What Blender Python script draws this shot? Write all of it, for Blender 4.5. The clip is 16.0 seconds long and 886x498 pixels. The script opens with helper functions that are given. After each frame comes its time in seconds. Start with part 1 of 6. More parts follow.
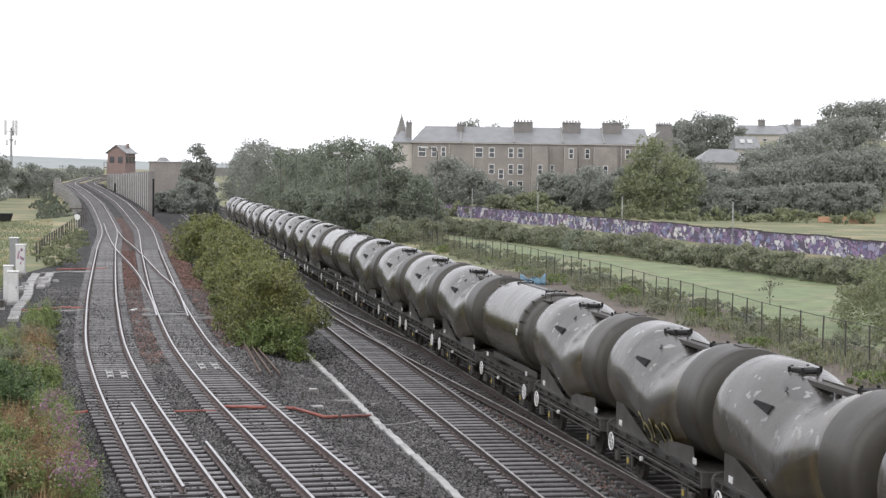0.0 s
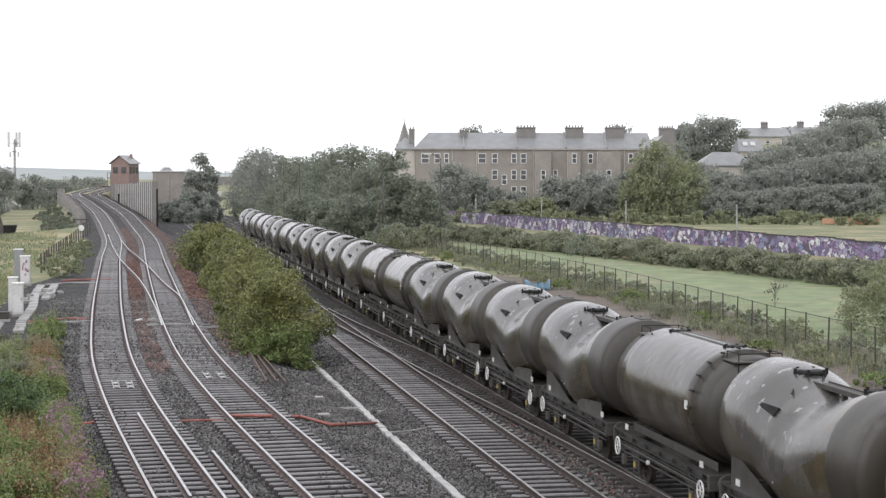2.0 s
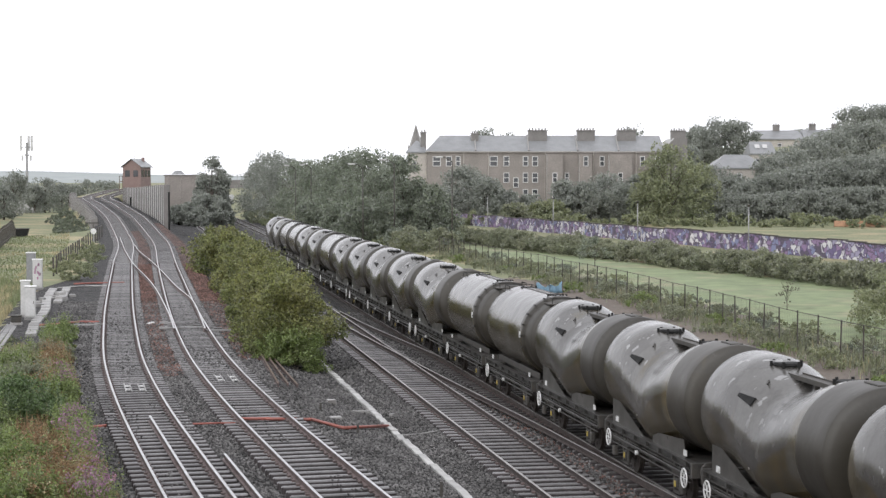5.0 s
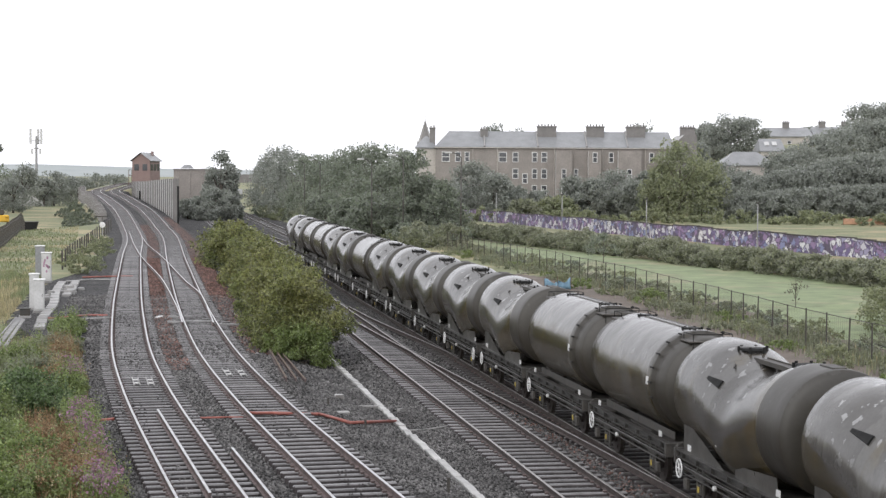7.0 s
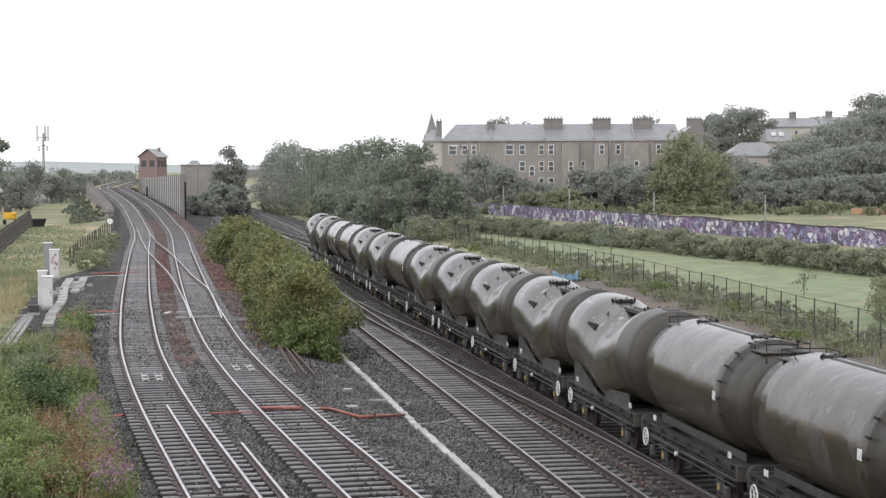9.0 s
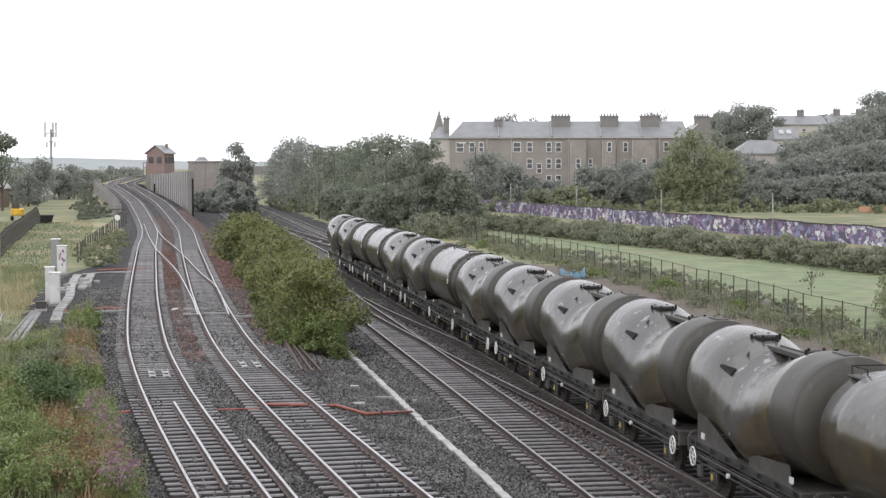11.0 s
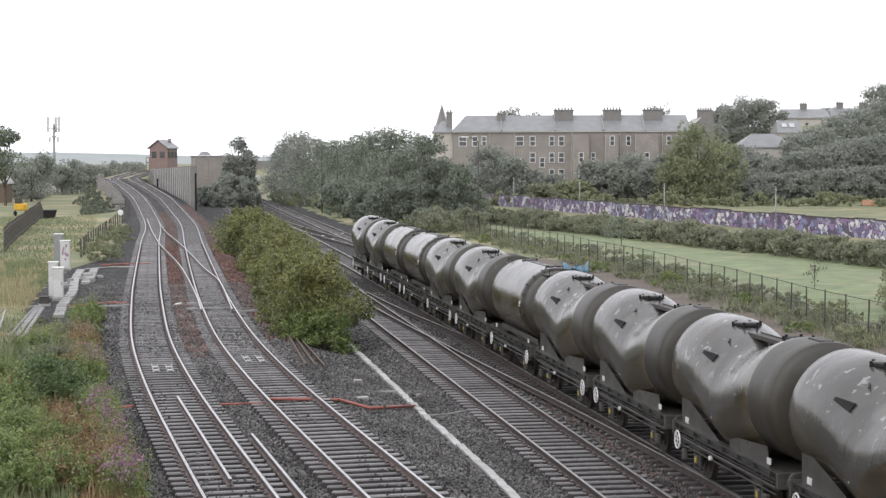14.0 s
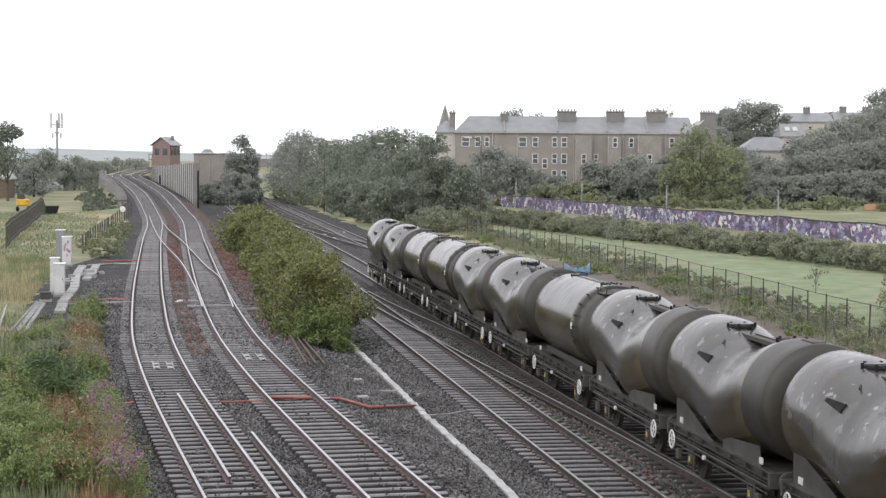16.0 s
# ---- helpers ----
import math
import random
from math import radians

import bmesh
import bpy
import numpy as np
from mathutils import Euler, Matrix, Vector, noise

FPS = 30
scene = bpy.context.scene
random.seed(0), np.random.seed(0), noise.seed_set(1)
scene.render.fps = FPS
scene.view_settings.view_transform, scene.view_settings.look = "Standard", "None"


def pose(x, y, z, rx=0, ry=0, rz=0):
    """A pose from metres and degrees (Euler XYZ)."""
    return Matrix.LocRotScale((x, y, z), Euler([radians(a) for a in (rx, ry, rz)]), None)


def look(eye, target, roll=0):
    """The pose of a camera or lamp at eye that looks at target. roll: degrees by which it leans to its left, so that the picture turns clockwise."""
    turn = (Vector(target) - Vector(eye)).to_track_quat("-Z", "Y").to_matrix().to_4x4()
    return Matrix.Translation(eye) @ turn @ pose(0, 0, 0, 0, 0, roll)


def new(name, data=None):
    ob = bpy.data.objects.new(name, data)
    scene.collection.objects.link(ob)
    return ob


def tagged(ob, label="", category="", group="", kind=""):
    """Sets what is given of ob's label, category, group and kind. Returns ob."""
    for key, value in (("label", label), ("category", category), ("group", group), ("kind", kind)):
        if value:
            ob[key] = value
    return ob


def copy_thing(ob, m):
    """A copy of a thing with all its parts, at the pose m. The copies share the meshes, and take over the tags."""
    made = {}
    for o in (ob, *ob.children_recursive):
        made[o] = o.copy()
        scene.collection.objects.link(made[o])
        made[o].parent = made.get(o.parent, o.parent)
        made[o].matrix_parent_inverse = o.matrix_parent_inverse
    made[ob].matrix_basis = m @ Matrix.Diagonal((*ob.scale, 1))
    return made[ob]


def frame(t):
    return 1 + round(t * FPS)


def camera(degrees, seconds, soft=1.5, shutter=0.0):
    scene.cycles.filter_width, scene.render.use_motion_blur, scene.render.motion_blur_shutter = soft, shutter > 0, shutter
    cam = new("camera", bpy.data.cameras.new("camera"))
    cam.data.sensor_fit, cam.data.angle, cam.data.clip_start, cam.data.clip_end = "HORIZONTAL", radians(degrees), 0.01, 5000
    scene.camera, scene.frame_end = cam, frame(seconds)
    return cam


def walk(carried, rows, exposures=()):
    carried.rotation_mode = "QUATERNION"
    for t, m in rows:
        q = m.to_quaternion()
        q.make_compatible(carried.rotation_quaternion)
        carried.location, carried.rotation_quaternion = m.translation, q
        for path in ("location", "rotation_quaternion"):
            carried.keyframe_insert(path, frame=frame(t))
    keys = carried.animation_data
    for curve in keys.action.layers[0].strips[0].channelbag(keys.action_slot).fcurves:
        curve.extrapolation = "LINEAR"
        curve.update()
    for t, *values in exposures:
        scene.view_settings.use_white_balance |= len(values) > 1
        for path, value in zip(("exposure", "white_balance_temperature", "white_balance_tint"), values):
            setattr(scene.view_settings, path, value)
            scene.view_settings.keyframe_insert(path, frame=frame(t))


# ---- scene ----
# Camera: stands on a bridge 7.2 m over the rails and pans a little.
cam = camera(27.93, 16.0, soft=1.4)


def turned(yaw, pitch, roll):
    """Camera pose on the bridge: yaw to the left, pitch down, roll, in degrees."""
    return pose(0, 0, 7.2, 0, 0, yaw) @ pose(0, 0, 0, 90 - pitch, 0, 0) @ pose(0, 0, 0, 0, 0, roll)


walk(cam, [
    (0.0, turned(-1.382, 2.649, 0.785)),
    (0.5, turned(-1.387, 2.554, 0.461)),
    (1.0, turned(-1.366, 2.497, 0.098)),
    (1.5, turned(-1.296, 2.487, -0.070)),
    (2.0, turned(-1.244, 2.445, 0.073)),
    (2.5, turned(-1.185, 2.403, 0.143)),
    (3.0, turned(-1.135, 2.365, 0.078)),
    (3.5, turned(-1.103, 2.340, -0.121)),
    (4.0, turned(-1.011, 2.312, -0.043)),
    (6.5, turned(-0.647, 2.470, 0.064)),
    (7.0, turned(-0.594, 2.495, 0.317)),
    (7.5, turned(-0.548, 2.502, 0.345)),
    (8.0, turned(-0.493, 2.554, 0.028)),
    (8.5, turned(-0.431, 2.637, -0.162)),
    (9.0, turned(-0.350, 2.706, -0.203)),
    (11.5, turned(-0.069, 2.817, -0.103)),
    (12.0, turned(-0.012, 2.854, -0.170)),
    (12.5, turned(-0.000, 2.908, -0.000)),
    (13.0, turned(-0.010, 2.952, 0.190)),
    (13.5, turned(-0.010, 2.979, 0.080)),
    (14.0, turned(-0.021, 2.984, -0.193)),
    (14.5, turned(-0.009, 2.991, -0.046)),
    (15.0, turned(0.024, 2.990, 0.052)),
    (15.5, turned(0.018, 2.983, 0.166)),
    (16.0, turned(0.034, 2.985, 0.408)),
], exposures=[(0.0, 0.0), (16.0, 0.0)])

# ---- light: a bright overcast sky with drizzle ----
world = bpy.data.worlds.new("overcast_sky")
scene.world = world
world.use_nodes = True
wn, wl = world.node_tree.nodes, world.node_tree.links
sky = wn.new("ShaderNodeTexSky")
sky.sky_type, sky.sun_disc = "NISHITA", False
sky.sun_elevation, sky.sun_rotation = radians(28), radians(198)
sky.air_density, sky.dust_density = 1.0, 4.0
cloud = wn.new("ShaderNodeMix")
cloud.data_type = "RGBA"
cloud.inputs[0].default_value = 0.94
cloud.inputs[7].default_value = (12.1, 12.15, 12.8, 1)
wl.new(sky.outputs[0], cloud.inputs[6])
wl.new(cloud.outputs[2], wn["Background"].inputs[0])
wn["Background"].inputs[1].default_value = 0.12

sun = new("sun", bpy.data.lights.new("sun", "SUN"))
sun.data.energy, sun.data.angle, sun.data.color = 1.4, radians(70), (1.0, 0.99, 0.97)
sun.matrix_world = look((0, 0, 60), (35, 105, 0))


# ---- materials ----
def mat(name, colour, rough=0.8, metal=0.0, second=None, scale=6.0, contrast=0.5, fine=0.25, bump=0.0, bump_scale=None,
        island=0.0, objrand=0.0, third=None, third_scale=1.0, third_at=0.58, spec=0.5, translucent=0.0, wet=0.0, wet_rough=0.3, bloom=0.0):
    """A procedural surface: base colour varied at two scales, roughness variation and fine relief."""
    m = bpy.data.materials.new(name)
    m.use_nodes = True
    n, l = m.node_tree.nodes, m.node_tree.links
    b = n["Principled BSDF"]
    tc = n.new("ShaderNodeTexCoord")
    big = n.new("ShaderNodeTexNoise")
    big.inputs["Scale"].default_value, big.inputs["Detail"].default_value = scale, 6
    l.new(tc.outputs["Object"], big.inputs["Vector"])
    small = n.new("ShaderNodeTexNoise")
    small.inputs["Scale"].default_value, small.inputs["Detail"].default_value = scale * 9, 4
    l.new(tc.outputs["Object"], small.inputs["Vector"])
    second = second or tuple(c * 0.7 for c in colour)
    ramp = n.new("ShaderNodeValToRGB")
    ramp.color_ramp.elements[0].position, ramp.color_ramp.elements[1].position = 0.5 - contrast / 3, 0.5 + contrast / 3
    ramp.color_ramp.elements[0].color, ramp.color_ramp.elements[1].color = (*colour, 1), (*second, 1)
    l.new(big.outputs[0], ramp.inputs[0])
    out = ramp.outputs[0]
    if third:
        patch = n.new("ShaderNodeTexNoise")
        patch.inputs["Scale"].default_value, patch.inputs["Detail"].default_value = third_scale, 5
        l.new(tc.outputs["Object"], patch.inputs["Vector"])
        pr = n.new("ShaderNodeValToRGB")
        pr.color_ramp.elements[0].position, pr.color_ramp.elements[1].position = third_at, third_at + 0.1
        l.new(patch.outputs[0], pr.inputs[0])
        mx = n.new("ShaderNodeMix")
        mx.data_type = "RGBA"
        mx.inputs[7].default_value = (*third, 1)
        l.new(pr.outputs[0], mx.inputs[0])
        l.new(out, mx.inputs[6])
        out = mx.outputs[2]
    mul = n.new("ShaderNodeHueSaturation")
    vr = n.new("ShaderNodeMapRange")
    vr.inputs[3].default_value, vr.inputs[4].default_value = 1 - fine * 1.6, 1 + fine * 1.6
    l.new(small.outputs[0], vr.inputs[0])
    val = vr.outputs[0]
    for amount, node, sock in ((island, "ShaderNodeNewGeometry", "Random Per Island"), (objrand, "ShaderNodeObjectInfo", "Random")):
        if amount:
            g = n.new(node)
            r2 = n.new("ShaderNodeMapRange")
            r2.inputs[3].default_value, r2.inputs[4].default_value = 1 - amount, 1 + amount
            l.new(g.outputs[sock], r2.inputs[0])
            mm = n.new("ShaderNodeMath")
            mm.operation = "MULTIPLY"
            l.new(val, mm.inputs[0])
            l.new(r2.outputs[0], mm.inputs[1])
            val = mm.outputs[0]
    l.new(val, mul.inputs["Value"])
    l.new(out, mul.inputs["Color"])
    l.new(mul.outputs[0], b.inputs["Base Color"])
    rr = n.new("ShaderNodeMapRange")
    rr.inputs[3].default_value, rr.inputs[4].default_value = max(rough - 0.12, 0.03), min(rough + 0.12, 1)
    l.new(big.outputs[0], rr.inputs[0])
    l.new(rr.outputs[0], b.inputs["Roughness"])
    b.inputs["Metallic"].default_value = metal
    b.inputs["Specular IOR Level"].default_value = spec
    # a film of drizzle over the surface
    b.inputs["Coat Weight"].default_value, b.inputs["Coat Roughness"].default_value = wet, wet_rough
    # sheen pales far leaves and stone in place of haze
    b.inputs["Sheen Weight"].default_value, b.inputs["Sheen Roughness"].default_value = bloom, 0.6
    if bump:
        bp = n.new("ShaderNodeBump")
        bp.inputs["Strength"].default_value, bp.inputs["Distance"].default_value = min(bump, 1), 0.02
        bt = n.new("ShaderNodeTexNoise")
        bt.inputs["Scale"].default_value, bt.inputs["Detail"].default_value = bump_scale or scale * 6, 4
        l.new(tc.outputs["Object"], bt.inputs["Vector"])
        l.new(bt.outputs[0], bp.inputs["Height"])
        l.new(bp.outputs[0], b.inputs["Normal"])
    if translucent:
        tr = n.new("ShaderNodeBsdfTranslucent")
        l.new(mul.outputs[0], tr.inputs[0])
        ms = n.new("ShaderNodeMixShader")
        ms.inputs[0].default_value = translucent
        l.new(b.outputs[0], ms.inputs[1])
        l.new(tr.outputs[0], ms.inputs[2])
        l.new(ms.outputs[0], n["Material Output"].inputs[0])
    return m


M = {
    "ballast": None, "redballast": None,
    "stone": mat("ballast_stone", (0.125, 0.121, 0.119), 0.7, second=(0.06, 0.058, 0.057), scale=0.6, contrast=0.6, fine=0.2, island=0.85, spec=0.3),
    "redstone": mat("rusty_ballast_stone", (0.17, 0.098, 0.082), 0.8, second=(0.10, 0.066, 0.058), scale=0.6, fine=0.2, island=0.6, spec=0.2),
    "sleeper": mat("weathered_concrete", (0.178, 0.173, 0.175), 0.5, second=(0.085, 0.081, 0.082), scale=2.2, contrast=0.8, fine=0.35, objrand=0.35, bump=0.3),
    "sleeper_dark": mat("oily_weathered_concrete", (0.085, 0.081, 0.078), 0.5, second=(0.05, 0.048, 0.046), scale=3, fine=0.3, objrand=0.25, bump=0.3),
    # sleeper sides: shade put into a dark purple-brown concrete
    "sleeper_side": mat("shaded_sleeper_concrete", (0.062, 0.052, 0.054), 0.6, second=(0.035, 0.03, 0.031), scale=3, fine=0.3, objrand=0.25),
    "railhead": mat("polished_rail_head", (0.47, 0.47, 0.48), 0.32, 1.0, second=(0.36, 0.35, 0.345), scale=3, fine=0.1),
    "railhead_dull": mat("dull_rail_head", (0.37, 0.355, 0.34), 0.36, 0.9, second=(0.25, 0.235, 0.22), scale=3, fine=0.2),
    "railweb": mat("rusty_rail_web", (0.135, 0.098, 0.092), 0.7, 0.2, second=(0.075, 0.056, 0.054), scale=5, fine=0.3),
    "railweb_dark": mat("oily_rail_web", (0.062, 0.046, 0.042), 0.7, 0.2, second=(0.036, 0.028, 0.026), scale=5, fine=0.3),
    "tank": None, "tank_plain": None,
    "frame": mat("grimy_black_underframe", (0.035, 0.034, 0.032), 0.65, 0.2, second=(0.075, 0.068, 0.06), scale=2.5, contrast=0.6, fine=0.4, bump=0.2),
    "solebar": mat("grimy_grey_solebar", (0.07, 0.067, 0.062), 0.45, 0.2, second=(0.03, 0.029, 0.027), scale=2.0, contrast=0.6, fine=0.35),
    "gusset": mat("weathered_grey_plate", (0.085, 0.081, 0.074), 0.32, 0.1, second=(0.04, 0.038, 0.034), scale=1.6, contrast=0.7, fine=0.3),
    "black": mat("black_rubber", (0.016, 0.016, 0.016), 0.75, scale=5, spec=0.2),
    "white": mat("white_paint", (0.72, 0.72, 0.72), 0.4, second=(0.5, 0.5, 0.49), scale=6, fine=0.15),
    "yellow": mat("dirty_yellow_paint", (0.45, 0.34, 0.06), 0.5, second=(0.22, 0.17, 0.05), scale=9, fine=0.3),
    "wheel": mat("brown_wheel_steel", (0.07, 0.06, 0.053), 0.5, 0.5, scale=6, fine=0.3),
    "leaf_bush": mat("olive_bush_leaf", (0.21, 0.205, 0.07), 0.5, second=(0.12, 0.15, 0.05), scale=0.6, contrast=0.7, fine=0.2, island=0.65, translucent=0.42, wet=0.6, wet_rough=0.35),
    "leaf_green": mat("fresh_green_leaf", (0.20, 0.25, 0.085), 0.5, second=(0.14, 0.19, 0.06), scale=0.8, contrast=0.7, fine=0.2, island=0.5, translucent=0.42, wet=0.6, wet_rough=0.35),
    # leaf_dark and leaf_far: base colours lifted to carry the distant haze
    "leaf_dark": mat("dark_tree_leaf", (0.15, 0.18, 0.115), 0.45, second=(0.11, 0.14, 0.085), scale=0.25, contrast=0.7, fine=0.2, island=0.35, translucent=0.5, wet=1.0, wet_rough=0.45, bloom=0.8),
    "leaf_far": mat("hazed_tree_leaf", (0.225, 0.245, 0.205), 0.5, second=(0.17, 0.19, 0.155), scale=0.15, contrast=0.7, fine=0.15, island=0.25, translucent=0.5, wet=1.0, wet_rough=0.45, bloom=0.8),
    "leaf_light": mat("light_green_leaf", (0.24, 0.255, 0.125), 0.5, second=(0.17, 0.20, 0.11), scale=0.3, contrast=0.7, fine=0.2, island=0.35, translucent=0.5, wet=1.0, wet_rough=0.45, bloom=0.25),
    "hedge": mat("hedge_leaf", (0.165, 0.19, 0.105), 0.5, second=(0.20, 0.205, 0.12), scale=0.3, contrast=0.7, fine=0.2, island=0.35, translucent=0.5, wet=1.0, wet_rough=0.45, bloom=0.5),
    "bramble": mat("dark_bramble_leaf", (0.10, 0.155, 0.055), 0.45, second=(0.07, 0.11, 0.04), scale=0.9, contrast=0.7, fine=0.2, island=0.5, translucent=0.35, wet=0.6),
    "rust_plant": mat("russet_dock_leaf", (0.26, 0.15, 0.085), 0.7, second=(0.25, 0.185, 0.10), scale=1, fine=0.3, island=0.5, translucent=0.3),
    "pink": mat("pink_willowherb_flower", (0.38, 0.20, 0.30), 0.6, second=(0.27, 0.17, 0.24), scale=2, fine=0.2, island=0.4, translucent=0.3),
    "straw": mat("dry_grass_blade", (0.36, 0.315, 0.195), 0.7, second=(0.26, 0.24, 0.13), scale=1, fine=0.3, island=0.4, translucent=0.2),
    "grass": mat("grass_blade", (0.15, 0.19, 0.09), 0.6, second=(0.2, 0.21, 0.115), scale=0.4, contrast=0.6, fine=0.3, island=0.4, translucent=0.35),
    "bark": mat("grey_bark", (0.10, 0.085, 0.07), 0.85, second=(0.06, 0.05, 0.042), scale=4, fine=0.4, bump=0.6),
    "field": mat("mown_grass", (0.145, 0.185, 0.085), 0.8, second=(0.17, 0.205, 0.105), scale=0.08, contrast=0.7, fine=0.4, bump=0.8, bump_scale=8, third=(0.20, 0.20, 0.115), third_scale=0.25, third_at=0.52),
    "dirt": mat("brown_earth", (0.125, 0.098, 0.078), 0.85, second=(0.09, 0.075, 0.062), scale=0.6, contrast=0.7, fine=0.4, bump=0.8, bump_scale=9, third=(0.095, 0.105, 0.06), third_scale=0.15, third_at=0.57),
    "sandstone": mat("sooty_sandstone", (0.23, 0.205, 0.185), 0.85, second=(0.165, 0.147, 0.133), scale=0.5, contrast=0.7, fine=0.3, bump=0.3, wet=0.5, wet_rough=0.5, bloom=0.5),
    "palestone": mat("pale_render", (0.42, 0.39, 0.355), 0.85, second=(0.35, 0.325, 0.3), scale=0.5, contrast=0.7, fine=0.2, wet=0.5, wet_rough=0.5),
    "darkstone": mat("dark_chimney_stone", (0.155, 0.145, 0.138), 0.85, second=(0.11, 0.103, 0.097), scale=0.9, contrast=0.7, fine=0.3, wet=0.5, wet_rough=0.5, bloom=0.5),
    "slate": mat("wet_slate", (0.20, 0.205, 0.212), 0.45, second=(0.155, 0.16, 0.165), scale=0.7, contrast=0.7, fine=0.25, wet=0.5, wet_rough=0.5),
    "brick": mat("red_brick", (0.20, 0.14, 0.128), 0.85, second=(0.17, 0.11, 0.10), scale=0.9, contrast=0.7, fine=0.3, wet=0.5, wet_rough=0.5),
    "glass": mat("window_glass", (0.05, 0.055, 0.06), 0.1, second=(0.03, 0.03, 0.035), scale=1),
    "steel": mat("galvanised_post", (0.34, 0.34, 0.34), 0.5, 0.5, second=(0.25, 0.25, 0.25), scale=2),
    "darksteel": mat("dark_painted_steel", (0.045, 0.045, 0.042), 0.6, 0.2, second=(0.07, 0.06, 0.05), scale=3, fine=0.3),
    "cabinet": mat("light_grey_cabinet", (0.5, 0.5, 0.5), 0.5, second=(0.4, 0.4, 0.395), scale=1.5, fine=0.15),
    "orange": mat("orange_plastic_pipe", (0.30, 0.095, 0.075), 0.5, second=(0.22, 0.08, 0.065), scale=3, fine=0.2),
    "trough": mat("pale_concrete_trough", (0.30, 0.296, 0.288), 0.6, second=(0.20, 0.196, 0.19), scale=1.5, contrast=0.7, fine=0.25, objrand=0.2),
    "pale_lid": mat("bleached_concrete_lid", (0.38, 0.375, 0.365), 0.5, second=(0.28, 0.275, 0.265), scale=1.5, contrast=0.7, fine=0.25, objrand=0.2),
    "wood": mat("old_brown_timber", (0.16, 0.115, 0.085), 0.8, second=(0.11, 0.08, 0.06), scale=3, fine=0.3),
    "blue": mat("blue_plastic_net", (0.20, 0.33, 0.43), 0.6, second=(0.15, 0.26, 0.36), scale=3),
    "digger": mat("yellow_machine_paint", (0.6, 0.36, 0.03), 0.5, second=(0.5, 0.3, 0.03), scale=2),
    "bare": mat("orange_clay", (0.42, 0.24, 0.15), 0.9, second=(0.34, 0.21, 0.14), scale=0.5, fine=0.3),
    # pale grey: the mist of distance is put into the hill's colour
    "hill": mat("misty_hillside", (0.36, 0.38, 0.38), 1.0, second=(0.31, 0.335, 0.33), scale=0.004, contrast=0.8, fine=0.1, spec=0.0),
}


def tank_material(name, seed, plain=False):
    """Grey cement tank: dusty pale top, brown grimy flanks, vertical streaks and scuffs."""
    m = bpy.data.materials.new(name)
    m.use_nodes = True
    n, l = m.node_tree.nodes, m.node_tree.links
    b = n["Principled BSDF"]
    tc = n.new("ShaderNodeTexCoord")
    mp = n.new("ShaderNodeMapping")
    mp.inputs["Location"].default_value = (seed * 3.1, seed * 1.7, seed)
    l.new(tc.outputs["Object"], mp.inputs[0])
    oi = n.new("ShaderNodeObjectInfo")
    add = n.new("ShaderNodeVectorMath")
    add.operation = "MULTIPLY_ADD"
    add.inputs[1].default_value = (40, 40, 40)
    l.new(oi.outputs["Random"], add.inputs[0])
    l.new(mp.outputs[0], add.inputs[2])
    sep = n.new("ShaderNodeSeparateXYZ")
    l.new(tc.outputs["Object"], sep.inputs[0])

    def noise_node(scale, detail, stretch=(1, 1, 1)):
        st = n.new("ShaderNodeMapping")
        st.inputs["Scale"].default_value = stretch
        l.new(add.outputs[0], st.inputs[0])
        t = n.new("ShaderNodeTexNoise")
        t.inputs["Scale"].default_value, t.inputs["Detail"].default_value = scale, detail
        l.new(st.outputs[0], t.inputs["Vector"])
        return t.outputs[0]

    def math_node(op, a, b_):
        t = n.new("ShaderNodeMath")
        t.operation = op
        for i, v in enumerate((a, b_)):
            if isinstance(v, (int, float)):
                t.inputs[i].default_value = v
            else:
                l.new(v, t.inputs[i])
        return t.outputs[0]

    def mix_node(fac, a, b_):
        t = n.new("ShaderNodeMix")
        t.data_type = "RGBA"
        l.new(fac, t.inputs[0])
        for i, v in ((6, a), (7, b_)):
            if isinstance(v, tuple):
                t.inputs[i].default_value = (*v, 1)
            else:
                l.new(v, t.inputs[i])
        return t.outputs[2]

    def step(v, lo, hi):
        t = n.new("ShaderNodeMapRange")
        t.interpolation_type = "SMOOTHSTEP"
        t.inputs[1].default_value, t.inputs[2].default_value = lo, hi
        l.new(v, t.inputs[0])
        return t.outputs[0]

    streak = noise_node(1.6, 5, (1, 1, 0.12))
    blotch = noise_node(0.9, 6)
    fine = noise_node(14, 5)
    grime = mix_node(step(blotch, 0.35, 0.65), (0.032, 0.026, 0.013), (0.043, 0.036, 0.022))
    grime = mix_node(step(streak, 0.50, 0.62), grime, (0.058, 0.042, 0.018))
    line = math_node("ADD", sep.outputs[2], math_node("MULTIPLY", blotch, 0.5 if not plain else 0.25))
    if plain:
        line = math_node("ADD", line, math_node("MULTIPLY", streak, 0.9))
    # bent barrels: slanted grime edge that also paints in the sky's reflection
    if not plain:
        line = math_node("ADD", line, math_node("MULTIPLY", math_node("ABSOLUTE", sep.outputs[1], 0), -0.36))
        line = math_node("SUBTRACT", line, math_node("MULTIPLY", step(math_node("MULTIPLY", sep.outputs[1], -1.0), -0.5, 0.3), 0.40))
    top = mix_node(step(blotch, 0.3, 0.7), (0.067, 0.064, 0.061), (0.046, 0.043, 0.039))
    edge = 1.80 if not plain else 3.58
    col = mix_node(step(line, edge - 0.05, edge + 0.05), grime, top)
